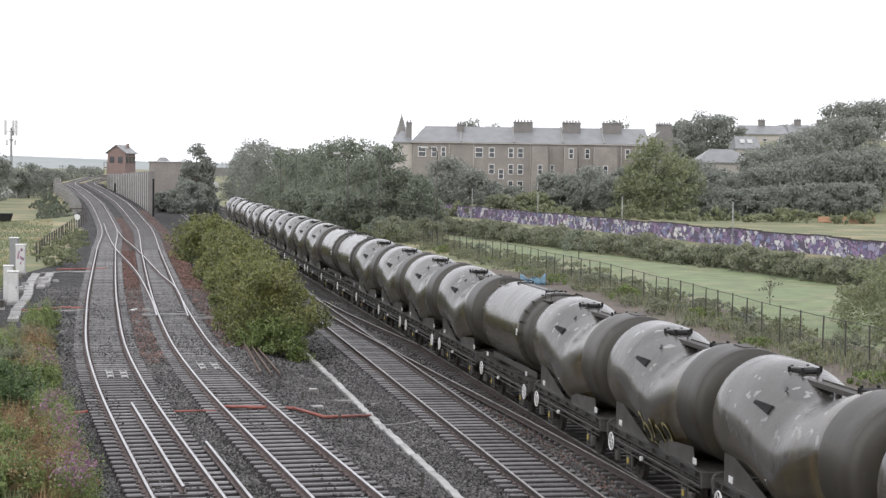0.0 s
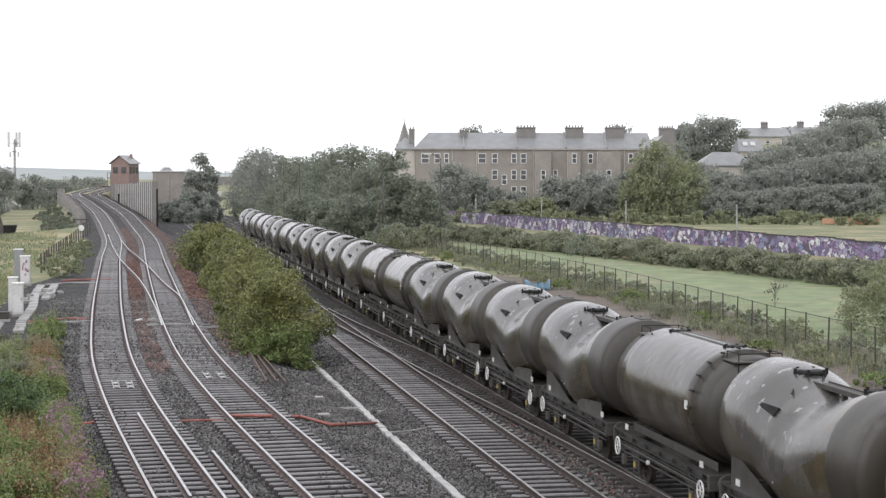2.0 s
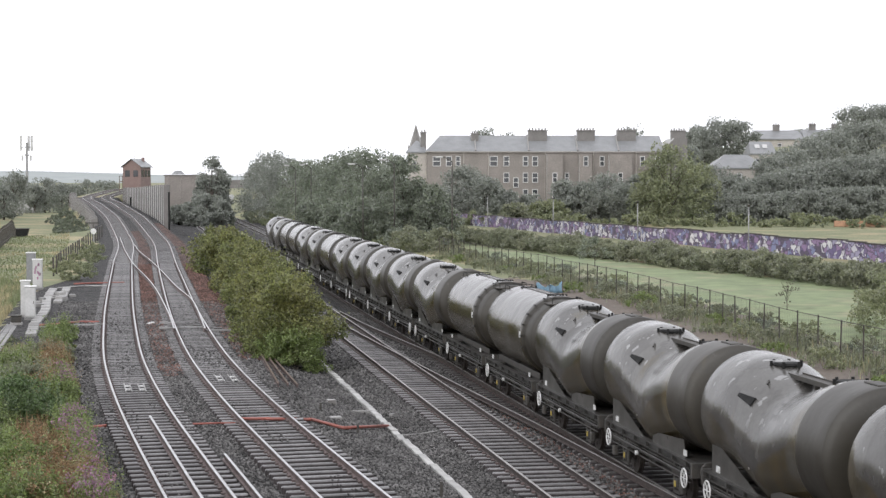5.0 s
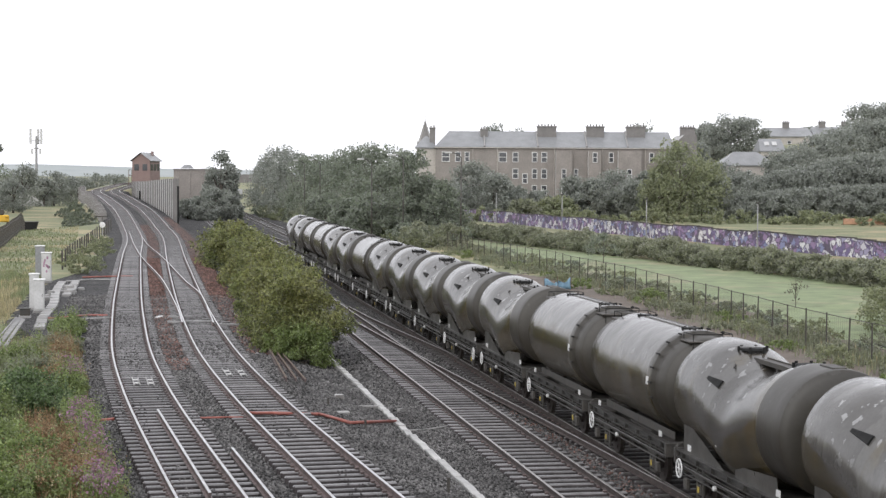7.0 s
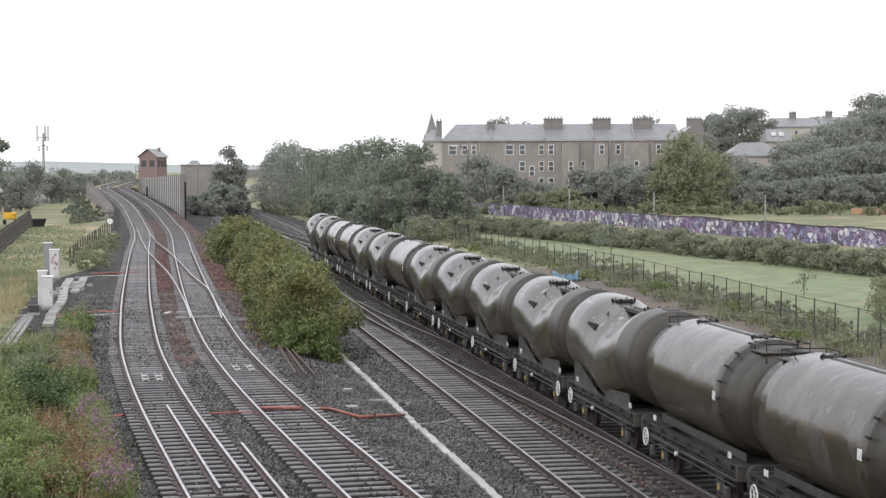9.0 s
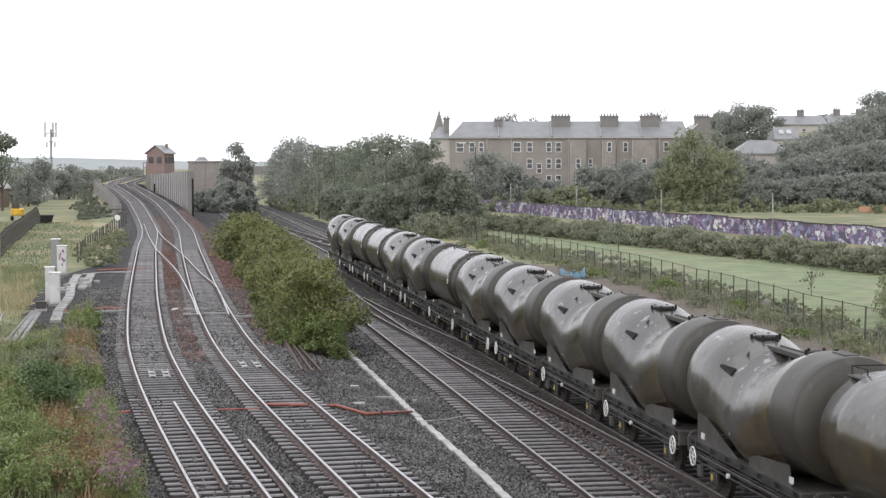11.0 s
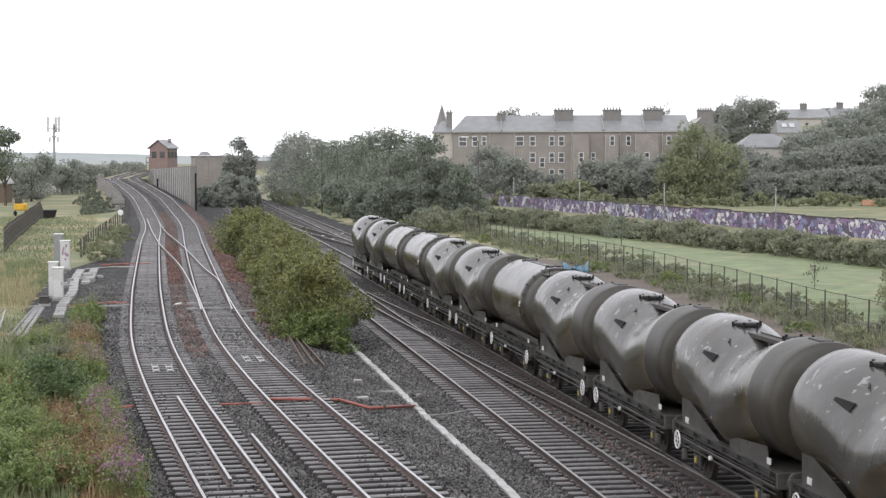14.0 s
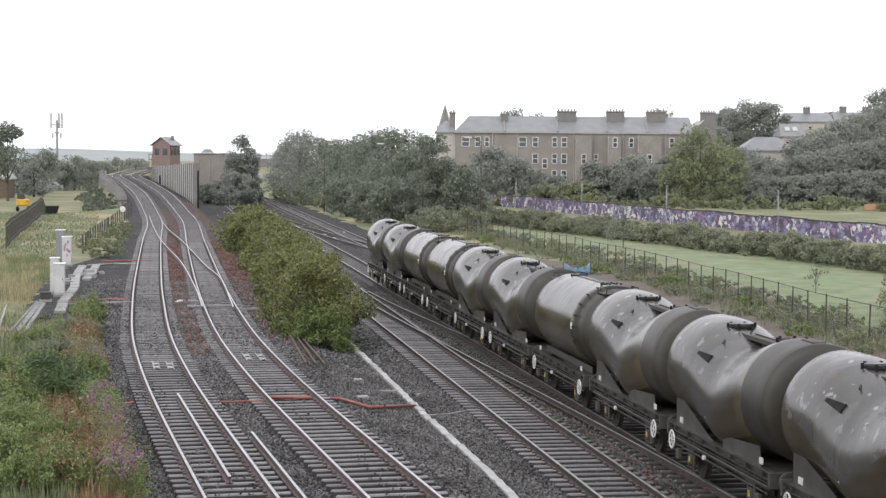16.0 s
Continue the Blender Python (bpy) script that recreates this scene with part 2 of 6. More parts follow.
    # pale cement wash in ragged patches, and thin dark runs down the flank
    wash = math_node("MULTIPLY", step(noise_node(0.75, 9, (1, 1, 0.55)), 0.52, 0.56), step(sep.outputs[2], 1.5, 2.2))
    col = mix_node(math_node("MULTIPLY", wash, 0.38), col, (0.115, 0.112, 0.106))
    runs = math_node("MULTIPLY", step(noise_node(4.5, 4, (1, 1, 0.045)), 0.56, 0.66), step(math_node("MULTIPLY", sep.outputs[2], -1.0), -3.3, -2.2))
    col = mix_node(math_node("MULTIPLY", runs, 0.55), col, (0.030, 0.025, 0.014))
    scuff = math_node("MULTIPLY", step(noise_node(3.0, 9), 0.63, 0.66), step(sep.outputs[2], 2.2, 3.3))
    col = mix_node(math_node("MULTIPLY", scuff, 0.25 if plain else 0.75), col, (0.25, 0.25, 0.25))
    band = step(math_node("ADD", math_node("MULTIPLY", sep.outputs[1], -1.0), math_node("MULTIPLY", blotch, 0.14 if not plain else 0.06)), 2.26 if not plain else 2.84, 2.36 if not plain else 2.90)
    col = mix_node(math_node("MULTIPLY", band, 0.9), col, (0.029, 0.0255, 0.020))
    if not plain:
        stain = math_node("SUBTRACT", 1.0, step(math_node("ABSOLUTE", math_node("ADD", sep.outputs[1], 2.0), 0), 0.05, 0.36))
        col = mix_node(math_node("MULTIPLY", stain, math_node("MULTIPLY", step(blotch, 0.35, 0.6), 0.6)), col, (0.10, 0.074, 0.026))
    rust = math_node("MULTIPLY", step(noise_node(1.1, 6, (1, 1, 0.25)), 0.60, 0.72), 0.6)
    col = mix_node(rust, col, (0.066, 0.052, 0.026))
    hs = n.new("ShaderNodeHueSaturation")
    l.new(col, hs.inputs["Color"])
    fr = n.new("ShaderNodeMapRange")
    fr.inputs[3].default_value, fr.inputs[4].default_value = 0.75, 1.25
    l.new(fine, fr.inputs[0])
    l.new(math_node("MULTIPLY", fr.outputs[0], math_node("ADD", 0.88, math_node("MULTIPLY", oi.outputs["Random"], 0.24))), hs.inputs["Value"])
    l.new(hs.outputs[0], b.inputs["Base Color"])
    rr = n.new("ShaderNodeMapRange")
    rr.inputs[3].default_value, rr.inputs[4].default_value = 0.15, 0.30
    l.new(blotch, rr.inputs[0])
    dull = math_node("ADD", rr.outputs[0], math_node("MULTIPLY", band, 0.22))
    l.new(dull, b.inputs["Roughness"])
    bp = n.new("ShaderNodeBump")
    bp.inputs["Strength"].default_value, bp.inputs["Distance"].default_value = 0.40, 0.06
    b.inputs["Specular IOR Level"].default_value = 0.5
    l.new(noise_node(1.2, 3), bp.inputs["Height"])
    l.new(bp.outputs[0], b.inputs["Normal"])
    return m


def ballast_material(name, light, dark, rough):
    """Crushed stone: every stone its own tone, with relief between the stones."""
    m = mat(name, light, rough, second=dark, scale=0.5, contrast=0.8, fine=0.3)
    n, l = m.node_tree.nodes, m.node_tree.links
    tc = n.new("ShaderNodeTexCoord")
    cell = n.new("ShaderNodeTexVoronoi")
    cell.inputs["Scale"].default_value = 11.0
    l.new(tc.outputs["Object"], cell.inputs["Vector"])
    grey = n.new("ShaderNodeSeparateColor")
    l.new(cell.outputs["Color"], grey.inputs[0])
    tone = n.new("ShaderNodeMapRange")
    tone.inputs[3].default_value, tone.inputs[4].default_value = 0.15, 2.1
    l.new(grey.outputs[0], tone.inputs[0])
    hs = n.new("ShaderNodeHueSaturation")
    b = n["Principled BSDF"]
    b.inputs["Specular IOR Level"].default_value = 0.15
    old = b.inputs["Base Color"].links[0].from_socket
    l.new(old, hs.inputs["Color"])
    l.new(tone.outputs[0], hs.inputs["Value"])
    l.new(hs.outputs[0], b.inputs["Base Color"])
    bp = n.new("ShaderNodeBump")
    bp.invert = True
    bp.inputs["Strength"].default_value, bp.inputs["Distance"].default_value = 1.0, 0.06
    l.new(cell.outputs["Distance"], bp.inputs["Height"])
    l.new(bp.outputs[0], b.inputs["Normal"])
    return m


M["ballast"] = ballast_material("wet_grey_ballast", (0.052, 0.051, 0.051), (0.038, 0.037, 0.037), 0.8)
M["redballast"] = ballast_material("rusty_red_ballast", (0.105, 0.066, 0.056), (0.065, 0.048, 0.044), 0.85)
M["tank"] = tank_material("grey_dented_tank_paint", 1.0)
M["tank_plain"] = tank_material("grey_barrel_tank_paint", 5.0, True)

# ---- mesh helpers ----
RNG = np.random.default_rng(7)


def part(name, bm, material, parent=None, label="", at=None, smooth=False):
    """Link a bmesh (or mesh) as one mesh object, under a thing or part."""
    if isinstance(bm, bpy.types.Mesh):
        me = bm
    else:
        me = bpy.data.meshes.new(name)
        bm.to_mesh(me)
        bm.free()
        if smooth:
            for f in me.polygons:
                f.use_smooth = True
    if material and not me.materials:
        me.materials.append(M[material])
    ob = new(name, me)
    ob.parent = parent
    if at is not None:
        ob.matrix_basis = at
    if label:
        ob["label"] = label
    return ob


def empty(name, at, label, category, group="", kind=""):
    ob = new(name)
    ob.matrix_basis = at
    return tagged(ob, label, category, group, kind)


def box(bm, x0, x1, y0, y1, z0, z1, bevel=0.0, m=None):
    made = bmesh.ops.create_cube(bm, size=1, matrix=Matrix.Translation(((x0 + x1) / 2, (y0 + y1) / 2, (z0 + z1) / 2)) @ Matrix.Diagonal((x1 - x0, y1 - y0, z1 - z0, 1)))
    vs = made["verts"]
    if bevel:
        es = {e for v in vs for e in v.link_edges}
        made = bmesh.ops.bevel(bm, geom=list(es), offset=bevel, segments=1, affect="EDGES")
        vs = list({v for f in made["faces"] for v in f.verts} | {v for v in vs if v.is_valid})
    if m is not None:
        bmesh.ops.transform(bm, matrix=m, verts=[v for v in vs if v.is_valid])
    return bm


def boxed(*a, bevel=0.0, m=None):
    return box(bmesh.new(), *a, bevel=bevel, m=m)


def rod(bm, a, b, r, seg=8, r2=None):
    a, b = Vector(a), Vector(b)
    q = (b - a).to_track_quat("Z", "Y").to_matrix().to_4x4()
    bmesh.ops.create_cone(bm, cap_ends=True, segments=seg, radius1=r, radius2=r if r2 is None else r2, depth=(b - a).length,
                          matrix=Matrix.Translation((a + b) / 2) @ q)
    return bm


def rodded(a, b, r, seg=8, r2=None):
    return rod(bmesh.new(), a, b, r, seg, r2)


def ring(bm, c, r, t, m=None, seg=20, tube=6):
    """A torus round the y axis at c."""
    vs = []
    for i in range(seg):
        a = 2 * math.pi * i / seg
        row = []
        for j in range(tube):
            b = 2 * math.pi * j / tube
            k = r + t * math.cos(b)
            row.append(bm.verts.new((c[0] + k * math.cos(a), c[1] + t * math.sin(b), c[2] + k * math.sin(a))))
        vs.append(row)
    for i in range(seg):
        for j in range(tube):
            bm.faces.new((vs[i][j], vs[(i + 1) % seg][j], vs[(i + 1) % seg][(j + 1) % tube], vs[i][(j + 1) % tube]))
    return bm


def mesh_of(name, verts, faces, material, smooth=False):
    me = bpy.data.meshes.new(name)
    me.from_pydata([tuple(v) for v in verts], [], [tuple(f) for f in faces])
    me.materials.append(M[material])
    if smooth:
        for f in me.polygons:
            f.use_smooth = True
    me.update()
    return me


# ---- the ground: one sheet with the junction's levels ----
TH = math.atan(-0.1578)
DIR = (math.sin(TH), math.cos(TH))
NRM = (math.cos(TH), -math.sin(TH))
LOW = -0.65
A_PTS = [(2.0, 8), (-2.55, 30), (-4.3, 37.5), (-5.72, 43.5), (-8.15, 53.9), (-10.1, 63), (-11.68, 70.9), (-14.0, 84.2), (-17.22, 103.5), (-24.65, 150), (-31.12, 191), (-40.85, 240), (-50.5, 283), (-59.5, 323), (-62.5, 352), (-66, 400), (-60, 470), (-40, 560)]


def smooth_path(pts, step=1.0):
    """Catmull-Rom through the points, resampled at even steps."""
    p = np.array([pts[0], *pts, pts[-1]], float)
    p[0], p[-1] = 2 * p[1] - p[2], 2 * p[-2] - p[-3]
    out = []
    for i in range(1, len(p) - 2):
        for u in np.linspace(0, 1, 40, endpoint=False):
            a, b, c, d = p[i - 1:i + 3]
            out.append(0.5 * (2 * b + (c - a) * u + (2 * a - 5 * b + 4 * c - d) * u * u + (3 * b - a - 3 * c + d) * u ** 3))
    out = np.array(out)
    ln = np.concatenate([[0], np.cumsum(np.hypot(*np.diff(out, axis=0).T))])
    s = np.arange(0, ln[-1], step)
    return np.stack([np.interp(s, ln, out[:, 0]), np.interp(s, ln, out[:, 1])], 1)


def offset_path(path, k):
    t = np.gradient(path, axis=0)
    t /= np.linalg.norm(t, axis=1)[:, None]
    return path + k * np.stack([t[:, 1], -t[:, 0]], 1)


PATH_A = smooth_path(A_PTS, 0.5)
for _ in range(6):
    PATH_A[5:-5] = sum(PATH_A[5 + k:len(PATH_A) - 5 + k] for k in range(-5, 6)) / 11
PATH_B = offset_path(PATH_A, np.interp(PATH_A[:, 1], [0, 85, 160, 200, 260], [3.38, 3.38, 3.66, 3.66, 3.38])[:, None])


def rail_z(y):
    """Level of the two left tracks: they climb beyond the crossover."""
    return float(np.interp(y, [0, 175, 205, 240, 283, 323, 352, 400, 470], [0, 0, 0.45, 1.7, 2.7, 3.35, 3.8, 4.3, 4.6]))


def x_of(path, y):
    return float(np.interp(y, path[:, 1], path[:, 0]))


def sstep(a, b, v):
    v = min(max((v - a) / (b - a), 0), 1)
    return v * v * (3 - 2 * v)


def ground_z(x, y):
    # the two low tracks lie in a shallow bed of their own
    base = -0.86 - 0.085 * (1 - sstep(75, 100, y)) * (1 - sstep(3.0, 4.2, abs(x - (12.46 - 0.1578 * y))))
    xa, xb = x_of(PATH_A, y), x_of(PATH_B, y)
    if y < 480:
        up = rail_z(y) - 0.225 - 0.13 * (1 - sstep(48, 70, y))
        mid = (xa + xb) / 2
        side = 4.2 if y < 190 else 4.6
        fall = 1 - sstep(side - 0.9, side + 2.2, x - mid) if x > mid else 1 - sstep(side + 18 - 18.4 * sstep(185, 222, y), side + 30 - 28.4 * sstep(185, 222, y), mid - x)
        base = base + (up - base) * fall
    if x > 25 or y > 300:
        base += 15 * sstep(0, 160, y - 300 + max(0, 1.1 * (x - 45))) * sstep(15, 90, x)
    # bump-free near the rails, gently uneven elsewhere
    return base + 0.10 * noise.noise((x * 0.12, y * 0.12, 0)) * sstep(6, 12, min(abs(x - xa), abs(x - xb), abs(x - (14 - 0.1578 * y)) + 0))


def spaced(stops):
    out = []
    for a, b, n in stops:
        out += list(np.linspace(a, b, n, endpoint=False))
    return out + [stops[-1][1]]


def build_ground():
    xs = spaced([(-2500, -300, 12), (-300, -90, 24), (-90, -30, 80), (-30, 22, 120), (22, 60, 40), (60, 200, 30), (200, 2500, 14)])
    ys = spaced([(-200, 20, 8), (20, 120, 180), (120, 260, 120), (260, 480, 60), (480, 4500, 24)])
    verts = [(x, y, ground_z(x, y)) for y in ys for x in xs]
    w = len(xs)
    faces = [(j * w + i, j * w + i + 1, (j + 1) * w + i + 1, (j + 1) * w + i) for j in range(len(ys) - 1) for i in range(w - 1)]
    me = mesh_of("ground", verts, faces, "ballast", True)
    for key in ("dirt", "field", "grassland", "redballast"):
        me.materials.append(M[key])
    for f in me.polygons:
        x, y, _ = f.center
        xa, xb = x_of(PATH_A, y), x_of(PATH_B, y)
        xd = 14.0 - 0.1578 * y
        k = 0
        edge = 0.7 * noise.noise((x * 0.5, y * 0.25, 9))
        if 68 + 6 * edge < y < 215 and xa + 1.2 + edge < x < xb - 1.3 + edge:
            k = 4
        if 72 + 6 * edge < y < 230 and xb + 1.25 + edge < x < xb + 2.8 + edge:
            k = 4
        if 40 < y < 62 and xd - 1.45 < x < xd - 0.9 + edge:
            k = 4
        if x > xd + 2.6 + 5.5 * sstep(112, 150, y) + noise.noise((x * 0.2, y * 0.2, 3)):
            k = 1 if y < 140 + 10 * edge else 3
        if x > fence_x(y) + 3.5 + noise.noise((x * 0.3, y * 0.1, 4)):
            k = 2
        if x > min(2.5 + (224 - y) * 33 / 106, 2 + (315 - y) * 44 / 163):
            k = 3
        if x < xa - 2.3 - float(np.clip((y - 68) * 0.2, 0, 3.6)) * (1 - 0.75 * sstep(105, 140, y)) - 0.5 * noise.noise((x * 0.3, y * 0.3, 5)) or y > 330:
            k = 3
        if y > 260 and x > 10:
            k = 3
        f.material_index = k
    return tagged(new("ground", me), "wet ballast, brown earth and rough grass", "ground", kind="structure")


FENCE = [(24.5, 38), (22.6, 48), (20.6, 60), (18.6, 74.6), (17.3, 84), (15.9, 99), (14.0, 113), (9.6, 141.6), (3.9, 172.7), (2.2, 183)]


def fence_x(y):
    return float(np.interp(y, [p[1] for p in FENCE], [p[0] for p in FENCE]))


M["grassland"] = mat("rough_grassland", (0.165, 0.17, 0.085), 0.85, second=(0.125, 0.145, 0.07), scale=0.25, contrast=0.7, fine=0.4, bump=0.8, bump_scale=6,
                     third=(0.26, 0.225, 0.13), third_scale=0.12, third_at=0.50)
build_ground()


# ---- tracks ----
RAIL = [(-0.075, -0.172), (0.075, -0.172), (0.075, -0.155), (0.014, -0.14), (0.014, -0.05), (0.036, -0.038), (0.036, -0.010), (0.025, 0.0), (-0.025, 0.0), (-0.036, -0.010), (-0.036, -0.038), (-0.014, -0.05), (-0.014, -0.14), (-0.075, -0.155)]


def rail(name, path, zf, head, parent, label=""):
    """A flat-bottomed rail swept along a path; the head is a second material."""
    t = np.gradient(path, axis=0)
    t /= np.linalg.norm(t, axis=1)[:, None]
    verts, faces, mats, k = [], [], [], len(RAIL)
    for (x, y), (tx, ty) in zip(path, t):
        z = zf(y)
        for u, v in RAIL:
            verts.append((x + ty * u, y - tx * u, z + v))
    for i in range(len(path) - 1):
        for j in range(k):
            faces.append((i * k + j, i * k + (j + 1) % k, (i + 1) * k + (j + 1) % k, (i + 1) * k + j))
            mats.append(1 if 6 <= j <= 8 else 0)
    faces.append(tuple(range(k)))
    faces.append(tuple(range((len(path) - 1) * k, len(path) * k))[::-1])
    mats += [0, 0]
    me = mesh_of(name, verts, faces, "railweb_dark" if head == "railhead_dull" else "railweb")
    me.materials.append(M[head])
    me.polygons.foreach_set("material_index", mats)
    ob = new(name, me)
    ob.parent = parent
    if label:
        ob["label"] = label
    return ob


SLEEPER_MESH = {}


def sleeper_mesh(material, length):
    key = (material, length)
    if key not in SLEEPER_MESH:
        bm = bmesh.new()
        h = length / 2
        box(bm, -h, h, -0.10, 0.10, -0.24, 0.0, bevel=0.03)
        for v in bm.verts:
            if v.co.z > -0.05 and abs(v.co.x) < 0.5:
                v.co.z -= 0.03
        body = set(bm.faces)
        for sx in (-0.7535, 0.7535):
            for sy in (-1, 1):
                box(bm, sx - 0.045 + sy * 0.10, sx + 0.045 + sy * 0.10, -0.07, 0.07, -0.005, 0.045)
        bm.normal_update()
        # faces not turned up get the darker concrete with shade in its colour
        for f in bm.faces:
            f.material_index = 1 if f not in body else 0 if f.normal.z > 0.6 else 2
        me = bpy.data.meshes.new("sleeper")
        bm.to_mesh(me)
        bm.free()
        me.materials.append(M[material])
        me.materials.append(M["railweb"])
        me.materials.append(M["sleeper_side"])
        SLEEPER_MESH[key] = me
    return SLEEPER_MESH[key]


def track(name, path, zf, label, head, material, y0, y1, single_to):
    """Two rails and sleepers; the nearest sleepers are objects, those far off one mesh."""
    root = empty(name, Matrix(), label, "railway track", kind="structure")
    sel = path[(path[:, 1] > y0) & (path[:, 1] < y1)]
    for side in (-0.7535, 0.7535):
        rail("rail", offset_path(sel, side), zf, head, root)
    fine = sel
    ln = np.concatenate([[0], np.cumsum(np.hypot(*np.diff(fine, axis=0).T))])
    far_v, far_f = [], []
    for s in np.arange(0.3, ln[-1], 0.65):
        x, y = np.interp(s, ln, fine[:, 0]), np.interp(s, ln, fine[:, 1])
        i = min(int(np.searchsorted(ln, s)), len(fine) - 2)
        tx, ty = fine[i + 1] - fine[i]
        ang = math.atan2(-tx, ty) + random.uniform(-0.012, 0.012)
        if y < single_to:
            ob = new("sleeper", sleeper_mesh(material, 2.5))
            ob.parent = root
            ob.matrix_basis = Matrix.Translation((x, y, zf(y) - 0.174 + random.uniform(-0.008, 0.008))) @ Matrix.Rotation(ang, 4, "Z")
        else:
            c, sn, b = math.cos(ang), math.sin(ang), len(far_v)
            for z in (-0.36, -0.174):
                for u, v in ((-1.25, -0.12), (1.25, -0.12), (1.25, 0.12), (-1.25, 0.12)):
                    far_v.append((x + c * u - sn * v, y + sn * u + c * v, zf(y) + z))
            far_f += [tuple(b + q for q in f) for f in ((4, 5, 6, 7), (0, 1, 5, 4), (1, 2, 6, 5), (2, 3, 7, 6), (3, 0, 4, 7))]
    if far_v:
        ob = new("far_sleepers", mesh_of("far_sleepers", far_v, far_f, material))
        ob.parent = root
        tagged(ob, kind="stuff")
    return root


def straight(x0, step=2.0, y0=20, y1=620):
    ys = np.arange(y0, y1, step)
    return np.stack([x0 - 0.1578 * ys, ys], 1)


def low_z(y):
    return LOW


PATH_C, PATH_D, PATH_E = straight(10.90), straight(14.02), straight(18.3)
track("track_1", PATH_A, rail_z, "concrete-sleepered railway track with bright wet rails", "railhead", "sleeper", 24, 470, 150)
track("track_2", PATH_B, rail_z, "concrete-sleepered railway track with bright wet rails", "railhead", "sleeper", 24, 470, 150)
track("track_3", PATH_C, low_z, "dark oily railway track with dull rails", "railhead_dull", "sleeper", 24, 420, 150)
track("track_4", PATH_D, low_z, "dark railway track under the cement train", "railhead_dull", "sleeper_dark", 24, 420, 90)
track("track_5", PATH_E, low_z, "disused siding track with rusty rails", "railhead_dull", "sleeper_dark", 130, 420, 131)


# ---- cement wagons ----
PITCH = 8.4
WAGON = {}
CYL = {3, 4, 7, 13, 14, 19}
HALF = 3.62


def tank_mesh(plain):
    """Barrel along y: straight, or bent down in the middle in a shallow V, with dished ends."""
    seg, r = 48, 1.33
    rows = []
    if plain:
        prof = [(-HALF - 0.22, 0.0), (-HALF - 0.21, 0.35), (-HALF - 0.15, 0.8), (-HALF - 0.05, 1.16), (-HALF, r - 0.02), (-HALF + 0.05, r)]
        prof = prof[:4] + [(-HALF, r - 0.12), (-3.0, r - 0.10), (-2.90, r - 0.08), (-2.86, r)]
        prof += [(y, r) for y in (-2.4, -1.2, 0, 1.2, 2.4)] + [(-y, q) for y, q in prof[::-1]]
        rows = [(y, q, 2.55) for y, q in prof]
    else:
        def mid(y):
            # straight slopes, rounded over where they meet at the bottom and at the shoulders
            def bend(q):
                return 2.59 - 0.54 * (1 - min(max(abs(q) / 2.2, 0), 1))
            return sum(bend(y + 0.36 * (i - 3) / 3) for i in range(7)) / 7
        prof = [(-HALF - 0.22, 0.0), (-HALF - 0.21, 0.35), (-HALF - 0.15, 0.8), (-HALF - 0.05, 1.16), (-HALF, r - 0.02), (-HALF + 0.05, r)]
        ys = [-3.2 + 0.16 * i for i in range(41)]
        prof += [(y, r) for y in ys] + [(-y, q) for y, q in prof[::-1]]
        rows = [(y, q, mid(y)) for y, q in prof]
    verts, faces = [], []
    for y, q, z in rows:
        for i in range(seg):
            a = 2 * math.pi * i / seg
            verts.append((max(q, 0.01) * math.cos(a), y, z + max(q, 0.01) * math.sin(a)))
    for j in range(len(rows) - 1):
        for i in range(seg):
            faces.append((j * seg + i, j * seg + (i + 1) % seg, (j + 1) * seg + (i + 1) % seg, (j + 1) * seg + i))
    me = mesh_of("tank", verts, [f[::-1] for f in faces], "tank_plain" if plain else "tank", True)
    return me


